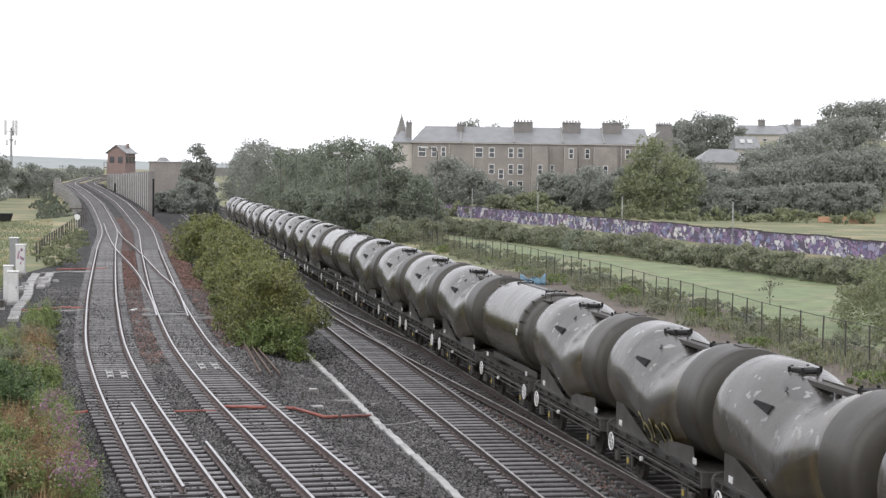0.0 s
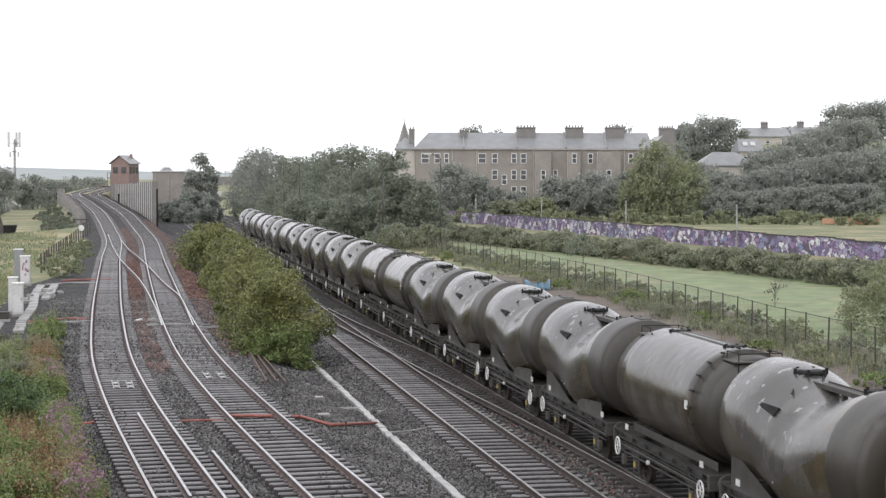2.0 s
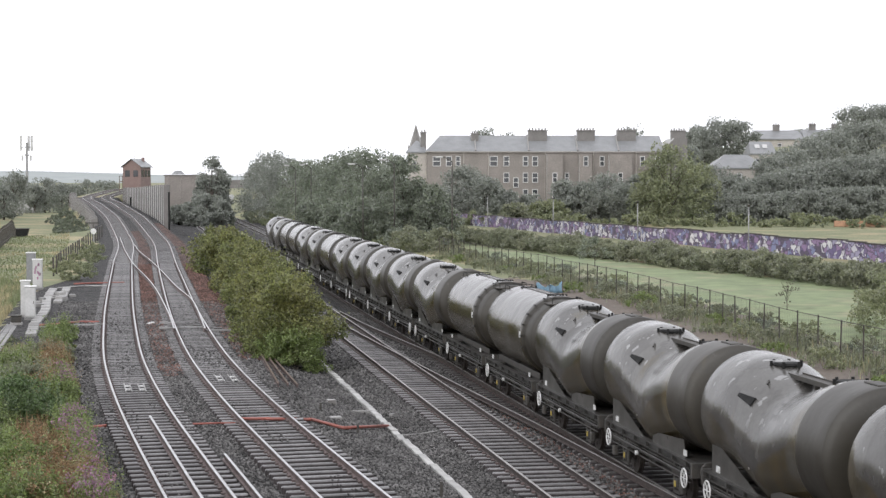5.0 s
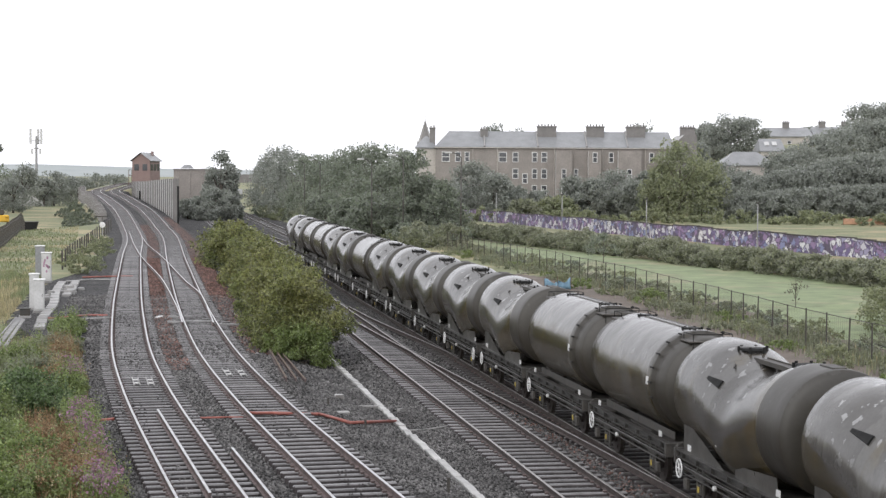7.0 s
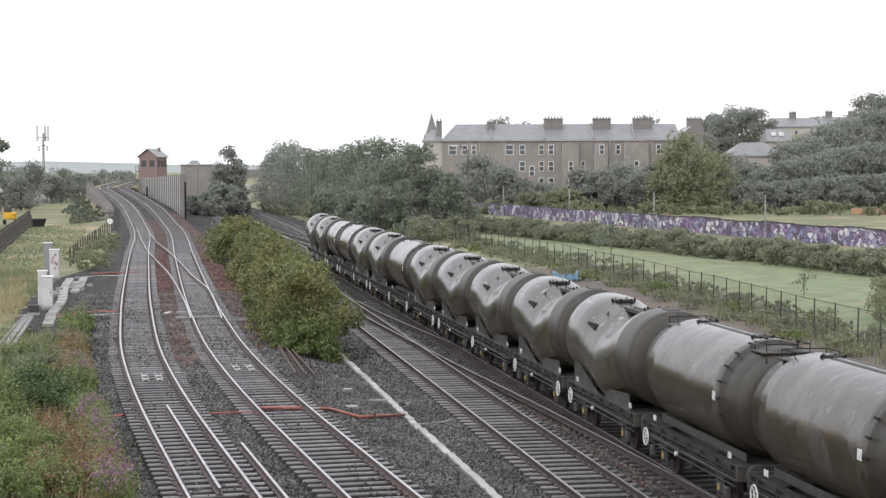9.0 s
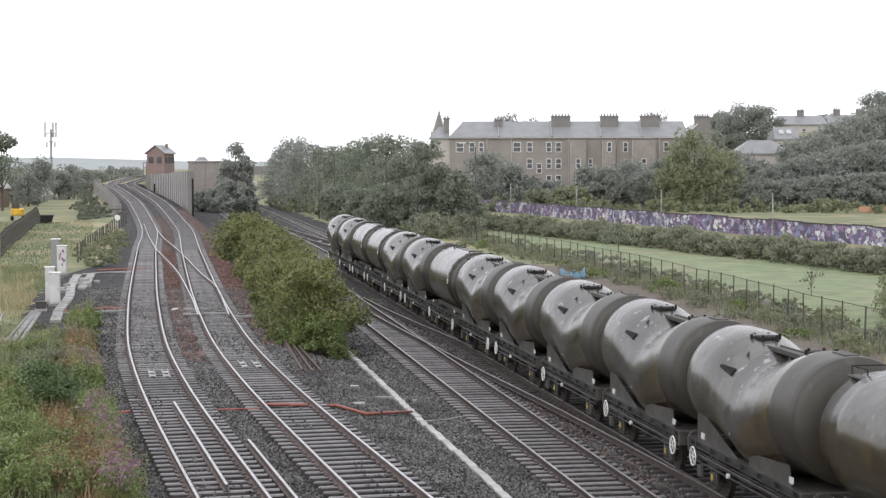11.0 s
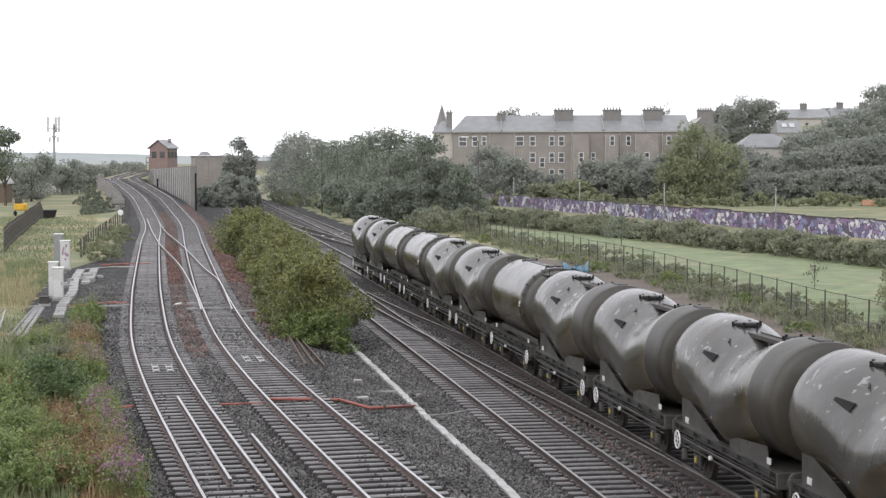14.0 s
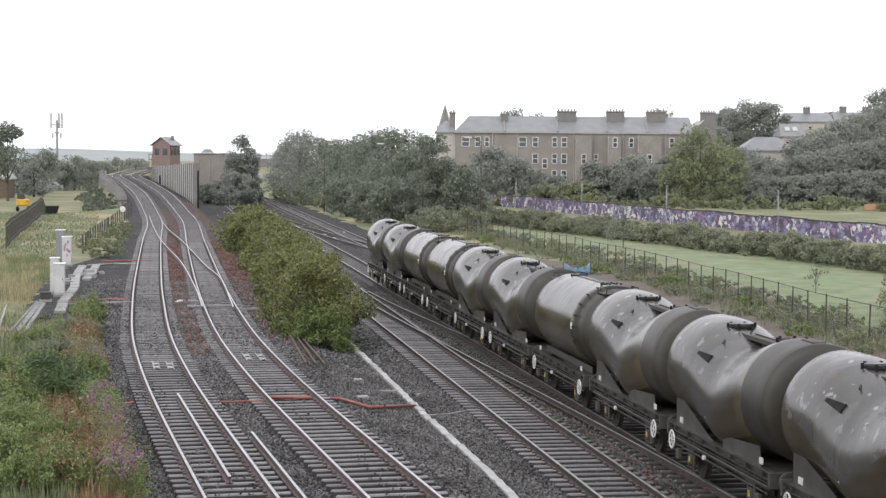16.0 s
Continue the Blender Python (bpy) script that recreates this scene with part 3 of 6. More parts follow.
def build_wagon(plain):
    root = empty("cement_wagon", Matrix(), "grey grimy two-axle cement tank wagon with a " + ("straight barrel" if plain else "bent V-shaped barrel"),
                 "tank wagon", "cement train")
    part("tank", tank_mesh(plain), None, root)
    # underframe
    for sx in (-1, 1):
        bm = bmesh.new()
        x0, x1 = sorted((sx * 1.02, sx * 1.10))
        box(bm, x0, x1, -3.75, 3.75, 1.02, 1.20)
        a, b = sorted((sx * 1.10, sx * 1.19))
        box(bm, a, b, -3.75, 3.75, 1.17, 1.20)
        box(bm, a, b, -3.75, 3.75, 1.02, 1.045)
        for k in range(7):
            box(bm, a, b - 0.01, -3.3 + 1.1 * k - 0.02, -3.3 + 1.1 * k + 0.02, 1.03, 1.18)
        rod(bm, (sx * 1.16, -3.6, 0.86), (sx * 1.16, 3.6, 0.86), 0.028, 6)
        part("solebar", bm, "solebar", root)
        bm = bmesh.new()
        for q, z in ((1.13, 0.93), (1.08, 0.79), (1.12, 0.70)):
            rod(bm, (sx * q, -3.5, z), (sx * q, 3.5, z - 0.02), 0.018, 5)
        part("brake_pipe", bm, "gusset", root)
    for sy in (-1, 1):
        y0, y1 = sorted((sy * 3.75, sy * 3.87))
        part("headstock", boxed(-1.22, 1.22, y0, y1, 0.86, 1.22, bevel=0.015), "frame", root)
        for sx in (-1, 1):
            bm = rodded((sx * 0.865, sy * 3.87, 1.05), (sx * 0.865, sy * 4.12, 1.05), 0.10, 10)
            rod(bm, (sx * 0.865, sy * 4.12, 1.05), (sx * 0.865, sy * 4.17, 1.05), 0.24, 14, 0.23)
            part("buffer", bm, "frame", root)
        # wheelset with two wheels
        axle = part("wheelset", rodded((-0.98, 0, 0), (0.98, 0, 0), 0.075, 10), "wheel", root, at=pose(0, sy * 2.25, 0.46))
        for sx in (-1, 1):
            bm = bmesh.new()
            rod(bm, (sx * 0.68, 0, 0), (sx * 0.71, 0, 0), 0.49, 24)
            rod(bm, (sx * 0.71, 0, 0), (sx * 0.80, 0, 0), 0.46, 24)
            rod(bm, (sx * 0.80, 0, 0), (sx * 0.86, 0, 0), 0.13, 12)
            for k in range(4):
                a = k * math.pi / 2
                rod(bm, (sx * 0.80, 0.28 * math.cos(a), 0.28 * math.sin(a)), (sx * 0.815, 0.28 * math.cos(a), 0.28 * math.sin(a)), 0.06, 8)
            part("wheel", bm, "wheel", axle)
            # axlebox, W-iron and spring
            x0, x1 = sorted((sx * 0.93, sx * 1.10))
            bm = boxed(x0, x1, -0.14 + sy * 2.25, 0.14 + sy * 2.25, 0.34, 0.60, bevel=0.03)
            part("axlebox", bm, "frame", root)
            bm = bmesh.new()
            x0, x1 = sorted((sx * 1.03, sx * 1.07))
            for k in (-1, 1):
                box(bm, x0, x1, sy * 2.25 + k * 0.22 - 0.05, sy * 2.25 + k * 0.22 + 0.05, 0.28, 0.96)
            box(bm, x0, x1, sy * 2.25 - 0.27, sy * 2.25 + 0.27, 0.24, 0.30)
            part("axle_guard", bm, "gusset", root)
            bm = bmesh.new()
            for k in range(5):
                w = 0.62 - 0.09 * k
                x0, x1 = sorted((sx * 1.0, sx * 1.10))
                box(bm, x0, x1, sy * 2.25 - w, sy * 2.25 + w, 0.82 - 0.035 * k, 0.85 - 0.035 * k)
            part("leaf_spring", bm, "frame", root)
            # tank saddle plates on the frame
            bm = bmesh.new()
            x0, x1 = (sx * 0.80, sx * 0.82) if plain else (sx * 1.075, sx * 1.09)
            if sy > 0:
                poly = [(0.45 * sy, 1.2), (3.45 * sy, 1.2), (3.45 * sy, 1.95), (3.25 * sy, 1.95)]
            else:
                poly = [(0.3 * sy, 1.2), (3.0 * sy, 1.2), (2.85 * sy, 1.62), (0.3 * sy, 1.46)]
            if plain:
                poly = [(3.3 * sy, 1.2), (3.3 * sy, 1.40), (0.01 * sy, 1.40), (0.01 * sy, 1.2)]
            va = [bm.verts.new((x0, y, z)) for y, z in poly]
            vb = [bm.verts.new((x1, y, z)) for y, z in poly]
            bm.faces.new(va)
            bm.faces.new(vb[::-1])
            for i in range(len(poly)):
                j = (i + 1) % len(poly)
                bm.faces.new((va[i], vb[i], vb[j], va[j]))
            bmesh.ops.recalc_face_normals(bm, faces=bm.faces)
            # under straight barrels the added plate is dark to read as shade
            part("side_plate", bm, "frame" if plain else "gusset", root)
            bm = boxed(sx * 1.10 - 0.008, sx * 1.10 + 0.008, sy * 3.0 - 0.12, sy * 3.0 + 0.12, 1.26, 1.40)
            part("data_panel", bm, "white", root, "white data panel")
    # handbrake wheel with white rim
    for sy, sx in ((1, -1), (-1, 1), (-1, -1)):
        bm = ring(bmesh.new(), (0, 0, 0), 0.22, 0.020)
        for k in range(3):
            a = k * math.pi / 3
            rod(bm, (0.22 * math.cos(a), 0, 0.22 * math.sin(a)), (-0.22 * math.cos(a), 0, -0.22 * math.sin(a)), 0.012, 6)
        part("handbrake_wheel", bm, "white", root, "white-rimmed handbrake wheel", at=pose(sx * 1.24, sy * 3.35, 0.80, 0, 0, 90))
    bm = bmesh.new()
    rod(bm, (-0.5, -0.6, 0.72), (-0.5, 0.5, 0.72), 0.2, 12)
    rod(bm, (0.35, -0.8, 0.75), (0.35, 0.8, 0.75), 0.16, 12)
    rod(bm, (-1.0, -1.9, 0.62), (-1.0, 1.9, 0.62), 0.025, 6)
    box(bm, -0.95, 0.95, -0.08, 0.08, 0.55, 0.95)
    part("brake_gear", bm, "frame", root)
    part("air_valve", rodded((-1.13, 0.9, 0.74), (-1.20, 0.9, 0.74), 0.06, 8), "white", root)
    for sy in (-1, 1):
        y0 = sy * 3.0
        part("ratchet_box", boxed(-1.21, -1.10, y0 - 0.12, y0 + 0.12, 0.36, 0.62, bevel=0.02), "frame", root)
        part("grease_cap", boxed(-1.125, -1.10, sy * 2.25 - 0.06, sy * 2.25 + 0.06, 0.40, 0.55, bevel=0.01), "yellow", root)
    # walkway on top with hatches
    z, hy = (3.86, 2.05) if plain else (3.62, 1.75)
    bm = bmesh.new()
    w0, w1 = (-hy + 0.3, hy - 0.3)
    lip = 0.02 if plain else 0.05
    box(bm, -0.16, 0.16, w0, w1, z - 0.02, z + 0.018)
    for sx in (-1, 1):
        box(bm, sx * 0.16 - 0.012, sx * 0.16 + 0.012, w0, w1, z - lip, z + lip)
    if not plain:
        for y in (-0.9, 0.0, 0.9):
            box(bm, -0.05, 0.05, y - 0.05, y + 0.05, z - 0.42 + 0.2 * abs(y), z - 0.02)
    part("walkway", bm, "frame", root)
    z += 0.0 if plain else 0.12
    for y in (-hy, hy):
        up, wide = (0.4, 0.75) if plain else (1.0, 1.0)
        bm = rodded((0, y, z - 0.14), (0, y, z + 0.04 * up), 0.27 * wide, 16)
        rod(bm, (0, y, z + 0.04 * up), (0, y, z + 0.09 * up), 0.31 * wide, 16, 0.27 * wide)
        lid = part("hatch", bm, "black", root)
        for k in range(6):
            a = k * math.pi / 3
            part("hatch_bolt", rodded((0.34 * wide * math.cos(a), y + 0.34 * wide * math.sin(a), z - 0.10), (0.34 * wide * math.cos(a), y + 0.34 * wide * math.sin(a), z + 0.13 * up), 0.035, 6), "black", lid)
    # added dark block stands in for gear and shade under the frame
    part("underframe_tray", boxed(-0.6, 0.6, -3.6, 3.6, 0.42, 1.1, bevel=0.03), "frame", root)
    part("discharge_hopper", boxed(-0.75, 0.75, -1.2, 1.2, 0.38, 1.3, bevel=0.2), "frame", root)
    for sy in (-1, 1):
        part("end_platform", boxed(-1.0, 1.0, sy * 3.1 - 0.62, sy * 3.1 + 0.62, 1.12, 1.17), "frame", root)
        part("brake_rigging", boxed(-0.62, 0.62, sy * 1.55 - 0.12, sy * 1.55 + 0.12, 0.25, 0.6, bevel=0.04), "frame", root)
    if not plain:
        for sx in (-1, 1):
            for sy in (1,):
                # lifting lug: a black hooked plate, level on the sloping barrel
                bm = bmesh.new()
                vs = [bm.verts.new(q) for q in ((-0.04, 0.40, -0.05), (0.04, 0.40, -0.05), (-0.04, 0.36, 0.07), (0.04, 0.36, 0.07), (-0.05, 0.05, 0.08), (0.05, 0.05, 0.08), (-0.10, -0.42, 0.02), (0.10, -0.42, 0.02), (-0.12, -0.42, -0.16), (0.12, -0.42, -0.16), (-0.06, 0.1, -0.1), (0.06, 0.1, -0.1))]
                bmesh.ops.convex_hull(bm, input=vs)
                part("lifting_lug", bm, "black", root, at=pose(sx * 1.06, sy * 1.3, 3.12, 3, 0, 0) @ Matrix.Rotation(sx * radians(52), 4, "Y"))
            part("grab_handle", rodded((sx * 0.62, 1.15, 3.52), (sx * 0.72, 0.95, 3.46), 0.022, 6), "frame", root)
        for sx in (-1, 1):
            part("card_holder", boxed(-0.012, 0.012, -0.08, 0.08, -0.13, 0.13), "white", root, "pale card holder", at=pose(sx * 1.20, 0.5, 1.66, 0, sx * 25, 0))
        part("step_plate", boxed(-0.16, 0.16, -3.45, -2.75, 3.90, 3.94, bevel=0.015), "frame", root)
    else:
        for sy in (-1, 1):
            bm = bmesh.new()
            for sx in (-1, 1):
                rod(bm, (sx * 0.5, sy * 2.95, 3.62), (sx * 0.5, sy * 2.95, 3.87), 0.012, 6)
                rod(bm, (sx * 0.5, sy * 3.72, 3.45), (sx * 0.5, sy * 3.72, 3.87), 0.012, 6)
                rod(bm, (sx * 0.5, sy * 2.95, 3.87), (sx * 0.5, sy * 3.72, 3.87), 0.012, 6)
            rod(bm, (-0.5, sy * 3.72, 3.87), (0.5, sy * 3.72, 3.87), 0.012, 6)
            part("end_handrail", bm, "black", root)
            part("end_platform_plate", boxed(-0.6, 0.6, sy * 3.33 - 0.42, sy * 3.33 + 0.42, 3.66, 3.70, bevel=0.01), "frame", root)
        for k in range(9):
            a = radians(155 - 16 * k + 40)
            c, d = math.cos(a), math.sin(a)
            part("ladder_rung", rodded((1.36 * c, -2.98, 2.58 + 1.36 * d), (1.36 * c, -2.76, 2.58 + 1.36 * d), 0.024, 6), "black", root)
        for z0, y0 in ((2.62, -2.55), (1.62, -2.62)):
            part("sign_plate", boxed(-0.015, 0.015, -0.10, 0.10, -0.10, 0.10), "white", root, "small pale sign plate", at=pose(-math.sqrt(1.32 ** 2 - (z0 - 2.58) ** 2), y0, z0, 0, math.degrees(math.asin((z0 - 2.58) / 1.32)), 0))
        part("card_holder", boxed(-0.012, 0.012, -0.10, 0.10, -0.15, 0.15), "white", root, "pale card holder", at=pose(-1.10, 1.0, 1.86, 0, -33, 0))
    return root


# travel: place of the tenth wagon's centre along the track, by time
RUN_T = [0, 0.5, 1, 1.5, 2, 2.5, 3, 3.5, 4, 5.25, 6.5, 7, 7.5, 8, 8.5, 9, 10.25, 11.5, 12, 12.5, 13, 13.5, 14, 14.5, 15, 15.5, 16]
RUN_S = [135.25, 131.0, 126.8, 122.6, 118.5, 114.5, 110.5, 106.6, 102.7, 93.5, 84.8, 81.4, 78.0, 74.6, 71.3, 68.1, 60.5, 53.35, 50.7, 48.15, 45.7, 43.35, 41.1, 38.95, 36.9, 34.9, 32.95]
RUN = np.poly1d(np.polyfit(RUN_T, RUN_S, 4))
HANDLE = 1.85


def wagon_place(number, t):
    s = float(RUN(t)) - HANDLE + (10 - number) * PITCH
    return s


BASE = (14.02 * NRM[0] * NRM[0], 14.02 * NRM[0] * NRM[1])


def on_track(s, z=LOW):
    return pose(BASE[0] + DIR[0] * s, BASE[1] + DIR[1] * s, z, 0, 0, math.degrees(-TH))


def build_train():
    first = {False: build_wagon(False), True: build_wagon(True)}
    used = set()
    for number in range(1, 25):
        plain = number in CYL
        m = on_track(wagon_place(number, 0))
        if plain in used:
            WAGON[number] = copy_thing(first[plain], m)
        else:
            used.add(plain)
            WAGON[number] = first[plain]
            first[plain].matrix_basis = m
    # only some wagons have a handbrake wheel at the leading end on this side, and one has none behind
    for number in WAGON:
        for ob in list(WAGON[number].children):
            if ob.name.startswith("handbrake_wheel") and ob.matrix_basis.translation.x < 0:
                leading = ob.matrix_basis.translation.y < 0
                if (leading and number not in (2, 3, 5, 7, 8, 11, 16, 17, 19)) or (number == 8 and not leading):
                    bpy.data.objects.remove(ob)


def spray_paint(wagon):
    """Black and yellow scrawls on the lower flank of one wagon."""
    for k, (y, z, w, h) in enumerate(((0.55, 1.75, 0.28, 0.5), (0.15, 1.55, 0.32, 0.55), (-0.3, 1.7, 0.3, 0.5), (-0.75, 1.6, 0.36, 0.6), (-1.25, 1.75, 0.34, 0.55), (-0.1, 1.25, 0.5, 0.3))):
        axis = 2.59 - 0.54 * (1 - min(max(abs(y), 0.18) / 2.2, 1))
        a = math.asin(max(-0.95, (z - axis) / 1.3))
        for grow, lift, mt in ((1.0, 0.055, "paint_yellow"), (0.72, 0.066, "black")):
            bm = bmesh.new()
            bmesh.ops.create_circle(bm, cap_ends=True, segments=14, radius=0.5, matrix=Matrix.Rotation(radians(90), 4, "Y"))
            bmesh.ops.solidify(bm, geom=bm.faces[:], thickness=0.006)
            bmesh.ops.transform(bm, matrix=Matrix.Diagonal((1, w * grow, h * grow, 1)), verts=bm.verts)
            part("spray_mark", bm, mt, wagon, "black and yellow sprayed scrawl", at=pose(-(1.3 + lift) * math.cos(a), y, axis + (1.3 + lift) * math.sin(a), 0, math.degrees(a), 8 * math.sin(k * 2)))


build_train()
M["paint_yellow"] = mat("dull_yellow_spray_paint", (0.30, 0.27, 0.12), 0.6, second=(0.2, 0.18, 0.09), scale=4, fine=0.2)
spray_paint(WAGON[21])


# ---- plants ----
def leaf_mesh(name, points, sizes, material, droop=0.35):
    """Many small folded leaves at the points, turned every way."""
    n = len(points)
    d = RNG.normal(size=(n, 3))
    d[:, 2] -= droop
    d /= np.linalg.norm(d, axis=1)[:, None]
    e = np.cross(d, RNG.normal(size=(n, 3)))
    e /= np.linalg.norm(e, axis=1)[:, None]
    up = np.cross(d, e)
    s = np.asarray(sizes)[:, None]
    v = np.stack([points - e * s * 0.05, points + d * s * 0.5 + e * s * 0.33 + up * s * 0.08, points + d * s, points + d * s * 0.5 - e * s * 0.33 + up * s * 0.08], 1).reshape(-1, 3)
    me = bpy.data.meshes.new(name)
    f = np.arange(4 * n).reshape(-1, 4)
    f = np.concatenate([f[:, [0, 1, 2]], f[:, [0, 2, 3]]])
    me.vertices.add(4 * n)
    me.vertices.foreach_set("co", v.astype(np.float32).ravel())
    me.loops.add(6 * n)
    me.loops.foreach_set("vertex_index", f.astype(np.int32).ravel())
    me.polygons.add(2 * n)
    me.polygons.foreach_set("loop_start", np.arange(0, 6 * n, 3, dtype=np.int32))
    me.update(calc_edges=True)
    me.materials.append(M[material])
    return me


def clump_points(w, d, h, n, clumps, base=0.12, top_bias=0.55):
    """Leaf points in uneven clumps over an egg-shaped crown standing at the origin."""
    out = []
    for _ in range(clumps):
        a, u = RNG.uniform(0, 2 * math.pi), RNG.uniform(0, 1) ** top_bias
        lift = base + (1 - base) * RNG.uniform(0, 1) ** 0.8
        wide = math.sqrt(max(0.04, 1 - ((lift - 0.42) / 0.60) ** 2))
        c = np.array([math.cos(a) * u * w / 2 * wide, math.sin(a) * u * d / 2 * wide, h * lift * RNG.uniform(0.9, 1.0)])
        r = RNG.uniform(0.10, 0.20) * min(w, h)
        p = RNG.normal(size=(n // clumps, 3))
        p = p / np.linalg.norm(p, axis=1)[:, None] * RNG.uniform(0.5, 1.0, (len(p), 1)) ** 0.5 * r
        p[:, 2] *= 0.75
        out.append(c + p)
    p = np.concatenate(out)
    p[:, 2] = np.clip(p[:, 2], 0.03, None)
    return p


def plant(name, x, y, w, d, h, n, leaf, material, label, category, clumps=30, trunk=0.0, group="", base=0.12, z=None, limbs=6, shoots=0):
    z = ground_z(x, y) if z is None else z
    root = empty(name, pose(x, y, z, 0, 0, RNG.uniform(0, 360)), label, category, group)
    bm = bmesh.new()
    r = trunk or 0.03
    if trunk:
        if name == "sapling":
            rod(bm, (0, 0, -0.3), (0, 0, h * 0.85), r, 8, r * 0.2)
        else:
            rod(bm, (0, 0, -0.3), (0, 0, h * 0.45), r, 8, r * 0.6)
            rod(bm, (0, 0, h * 0.45), (0, 0, h * 0.85), r * 0.6, 7, r * 0.15)
    for k in range(limbs):
        a = k * 2.4
        s = h * (0.2 + 0.35 * k / limbs) if trunk else -0.05
        twig = bmesh.new() if name == "sapling" else bm
        rod(twig, (0, 0, s), (math.cos(a) * w * 0.33, math.sin(a) * d * 0.33, min(h * 0.85, s + h * 0.4)), r * 0.5, 6, r * 0.1)
        if name == "sapling":
            part("limb", twig, "bark", root)
    stem = part("trunk" if trunk else "stem", bm, "bark", root)
    if not trunk:
        tagged(stem, kind="stuff")
    pts = clump_points(w, d, h, n, clumps, base)
    if shoots:
        extra = []
        for _ in range(shoots):
            q = pts[RNG.integers(len(pts))].copy()
            if q[2] < h * 0.35:
                continue
            ln = RNG.uniform(0.25, 0.65)
            tip = q + np.array([q[0] * 0.12, q[1] * 0.12, 0.9]) * ln + RNG.normal(0, 0.08, 3)
            u = np.linspace(0, 1, 9)[:, None]
            extra.append(q + (tip - q) * u + RNG.normal(0, 0.025, (9, 3)))
        pts = np.concatenate([pts, *extra])
    part("crown", leaf_mesh("crown", pts, RNG.uniform(0.6, 1.3, len(pts)) * leaf, material), None, root)
    return root


def bush_row():
    ys = [73.4, 76.5, 79, 84, 90, 96, 103, 111, 119, 128, 138, 149, 159]
    for k, y in enumerate(ys):
        x = float(np.interp(y, [70, 81, 108, 142, 218], [-4.9, -6.1, -9.6, -14.7, -27.6]))
        w = 2.9 if y > 90 else 2.3
        h = 3.3 + 0.35 * math.sin(k * 2.1)
        n = int(np.interp(y, [70, 110, 220], [17000, 9000, 2600]))
        plant("bush", x + 0.3 * math.sin(k * 1.7), y, w + 0.5, max(3.8, 0.055 * y), h, n, float(np.interp(y, [70, 220], [0.105, 0.28])), "leaf_bush",
              "dense olive-green broadleaf bush beside the railway tracks", "bush", 70, group="bushes between the tracks", base=0.02, shoots=260)


bush_row()
for x, y, w, h in ((-4.9, 72.2, 1.9, 1.5), (-5.8, 72.5, 1.6, 1.2), (-4.2, 72.6, 1.4, 1.6)):
    plant("bush", x, y, w, w, h, 3800, 0.085, "leaf_green", "fresh green bush at the foot of taller bushes", "bush", 40, group="bushes between the tracks", base=0.0, shoots=90)


def px_at(px, y):
    return (px - 784) / 3150 * y


def trees_right():
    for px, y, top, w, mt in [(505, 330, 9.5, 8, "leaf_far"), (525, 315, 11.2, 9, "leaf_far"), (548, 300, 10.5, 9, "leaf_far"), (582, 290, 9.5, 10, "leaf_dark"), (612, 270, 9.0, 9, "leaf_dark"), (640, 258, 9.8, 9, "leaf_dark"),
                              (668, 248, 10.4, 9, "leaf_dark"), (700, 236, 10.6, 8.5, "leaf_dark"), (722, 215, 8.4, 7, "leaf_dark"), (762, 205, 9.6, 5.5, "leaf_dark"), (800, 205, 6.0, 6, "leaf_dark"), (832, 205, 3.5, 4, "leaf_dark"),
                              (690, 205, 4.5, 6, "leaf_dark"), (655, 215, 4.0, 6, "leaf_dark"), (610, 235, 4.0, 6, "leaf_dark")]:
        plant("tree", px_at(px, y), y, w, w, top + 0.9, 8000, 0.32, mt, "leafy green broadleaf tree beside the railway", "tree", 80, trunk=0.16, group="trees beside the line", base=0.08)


trees_right()
for k in range(20):
    px = 500 + 17 * k
    y = float(np.interp(px, [500, 620, 760, 830], [312, 245, 192, 188])) + 3 * math.sin(k * 2.2)
    plant("scrub_bush", px_at(px, y), y, 5.2, 4.5, 2.0 + 0.8 * math.sin(k * 1.7), 2200, 0.24, ("leaf_dark", "hedge", "leaf_light")[k % 3], "tangled green scrub at the foot of trees", "bush", 40, group="scrub under the trees", base=0.0, limbs=3)


# ---- crossovers and lineside pieces ----
def crossover(name, left, right, zf, head, label):
    root = empty(name, Matrix(), label, "railway points", kind="structure")
    for pts in (left, right):
        p = smooth_path(pts, 0.8)
        rail("rail", p, zf, head, root)
    return root


crossover("track_6", [(-33.0, 199), (-28.2, 173), (-23.5, 148), (-17.78, 120), (-13.55, 96.8), (-11.32, 83.5)],
          [(-30.4, 191), (-26.3, 170), (-23.2, 155), (-20.2, 140), (-15.75, 117), (-13.0, 103.6), (-10.75, 89.3), (-9.9, 83.7)],
          lambda y: rail_z(y) + 0.003, "railhead", "bright-railed crossover between the two tracks")
crossover("track_8", [(18.3 - 0.1578 * 150 - 0.75, 150), (15.9 - 0.1578 * 185 - 0.75, 185), (14.02 - 0.1578 * 225 - 0.75, 225)],
          [(18.3 - 0.1578 * 150 + 0.75, 150), (15.9 - 0.1578 * 185 + 0.75, 185), (14.02 - 0.1578 * 225 + 0.75, 225)],
          lambda y: LOW + 0.004, "railhead_dull", "dull-railed crossover to a siding")
crossover("track_7", [(-4.07, 95.3), (-1.41, 81.7), (1.43, 67.7), (3.87, 56.1), (6.3, 43.6), (6.9, 40.0)],
          [(-4.41, 103.3), (-2.5, 93.5), (0.41, 80.3), (2.3, 71.5), (4.1, 60.5)],
          lambda y: LOW + 0.003, "railhead_dull", "dull-railed crossover beside the cement train")


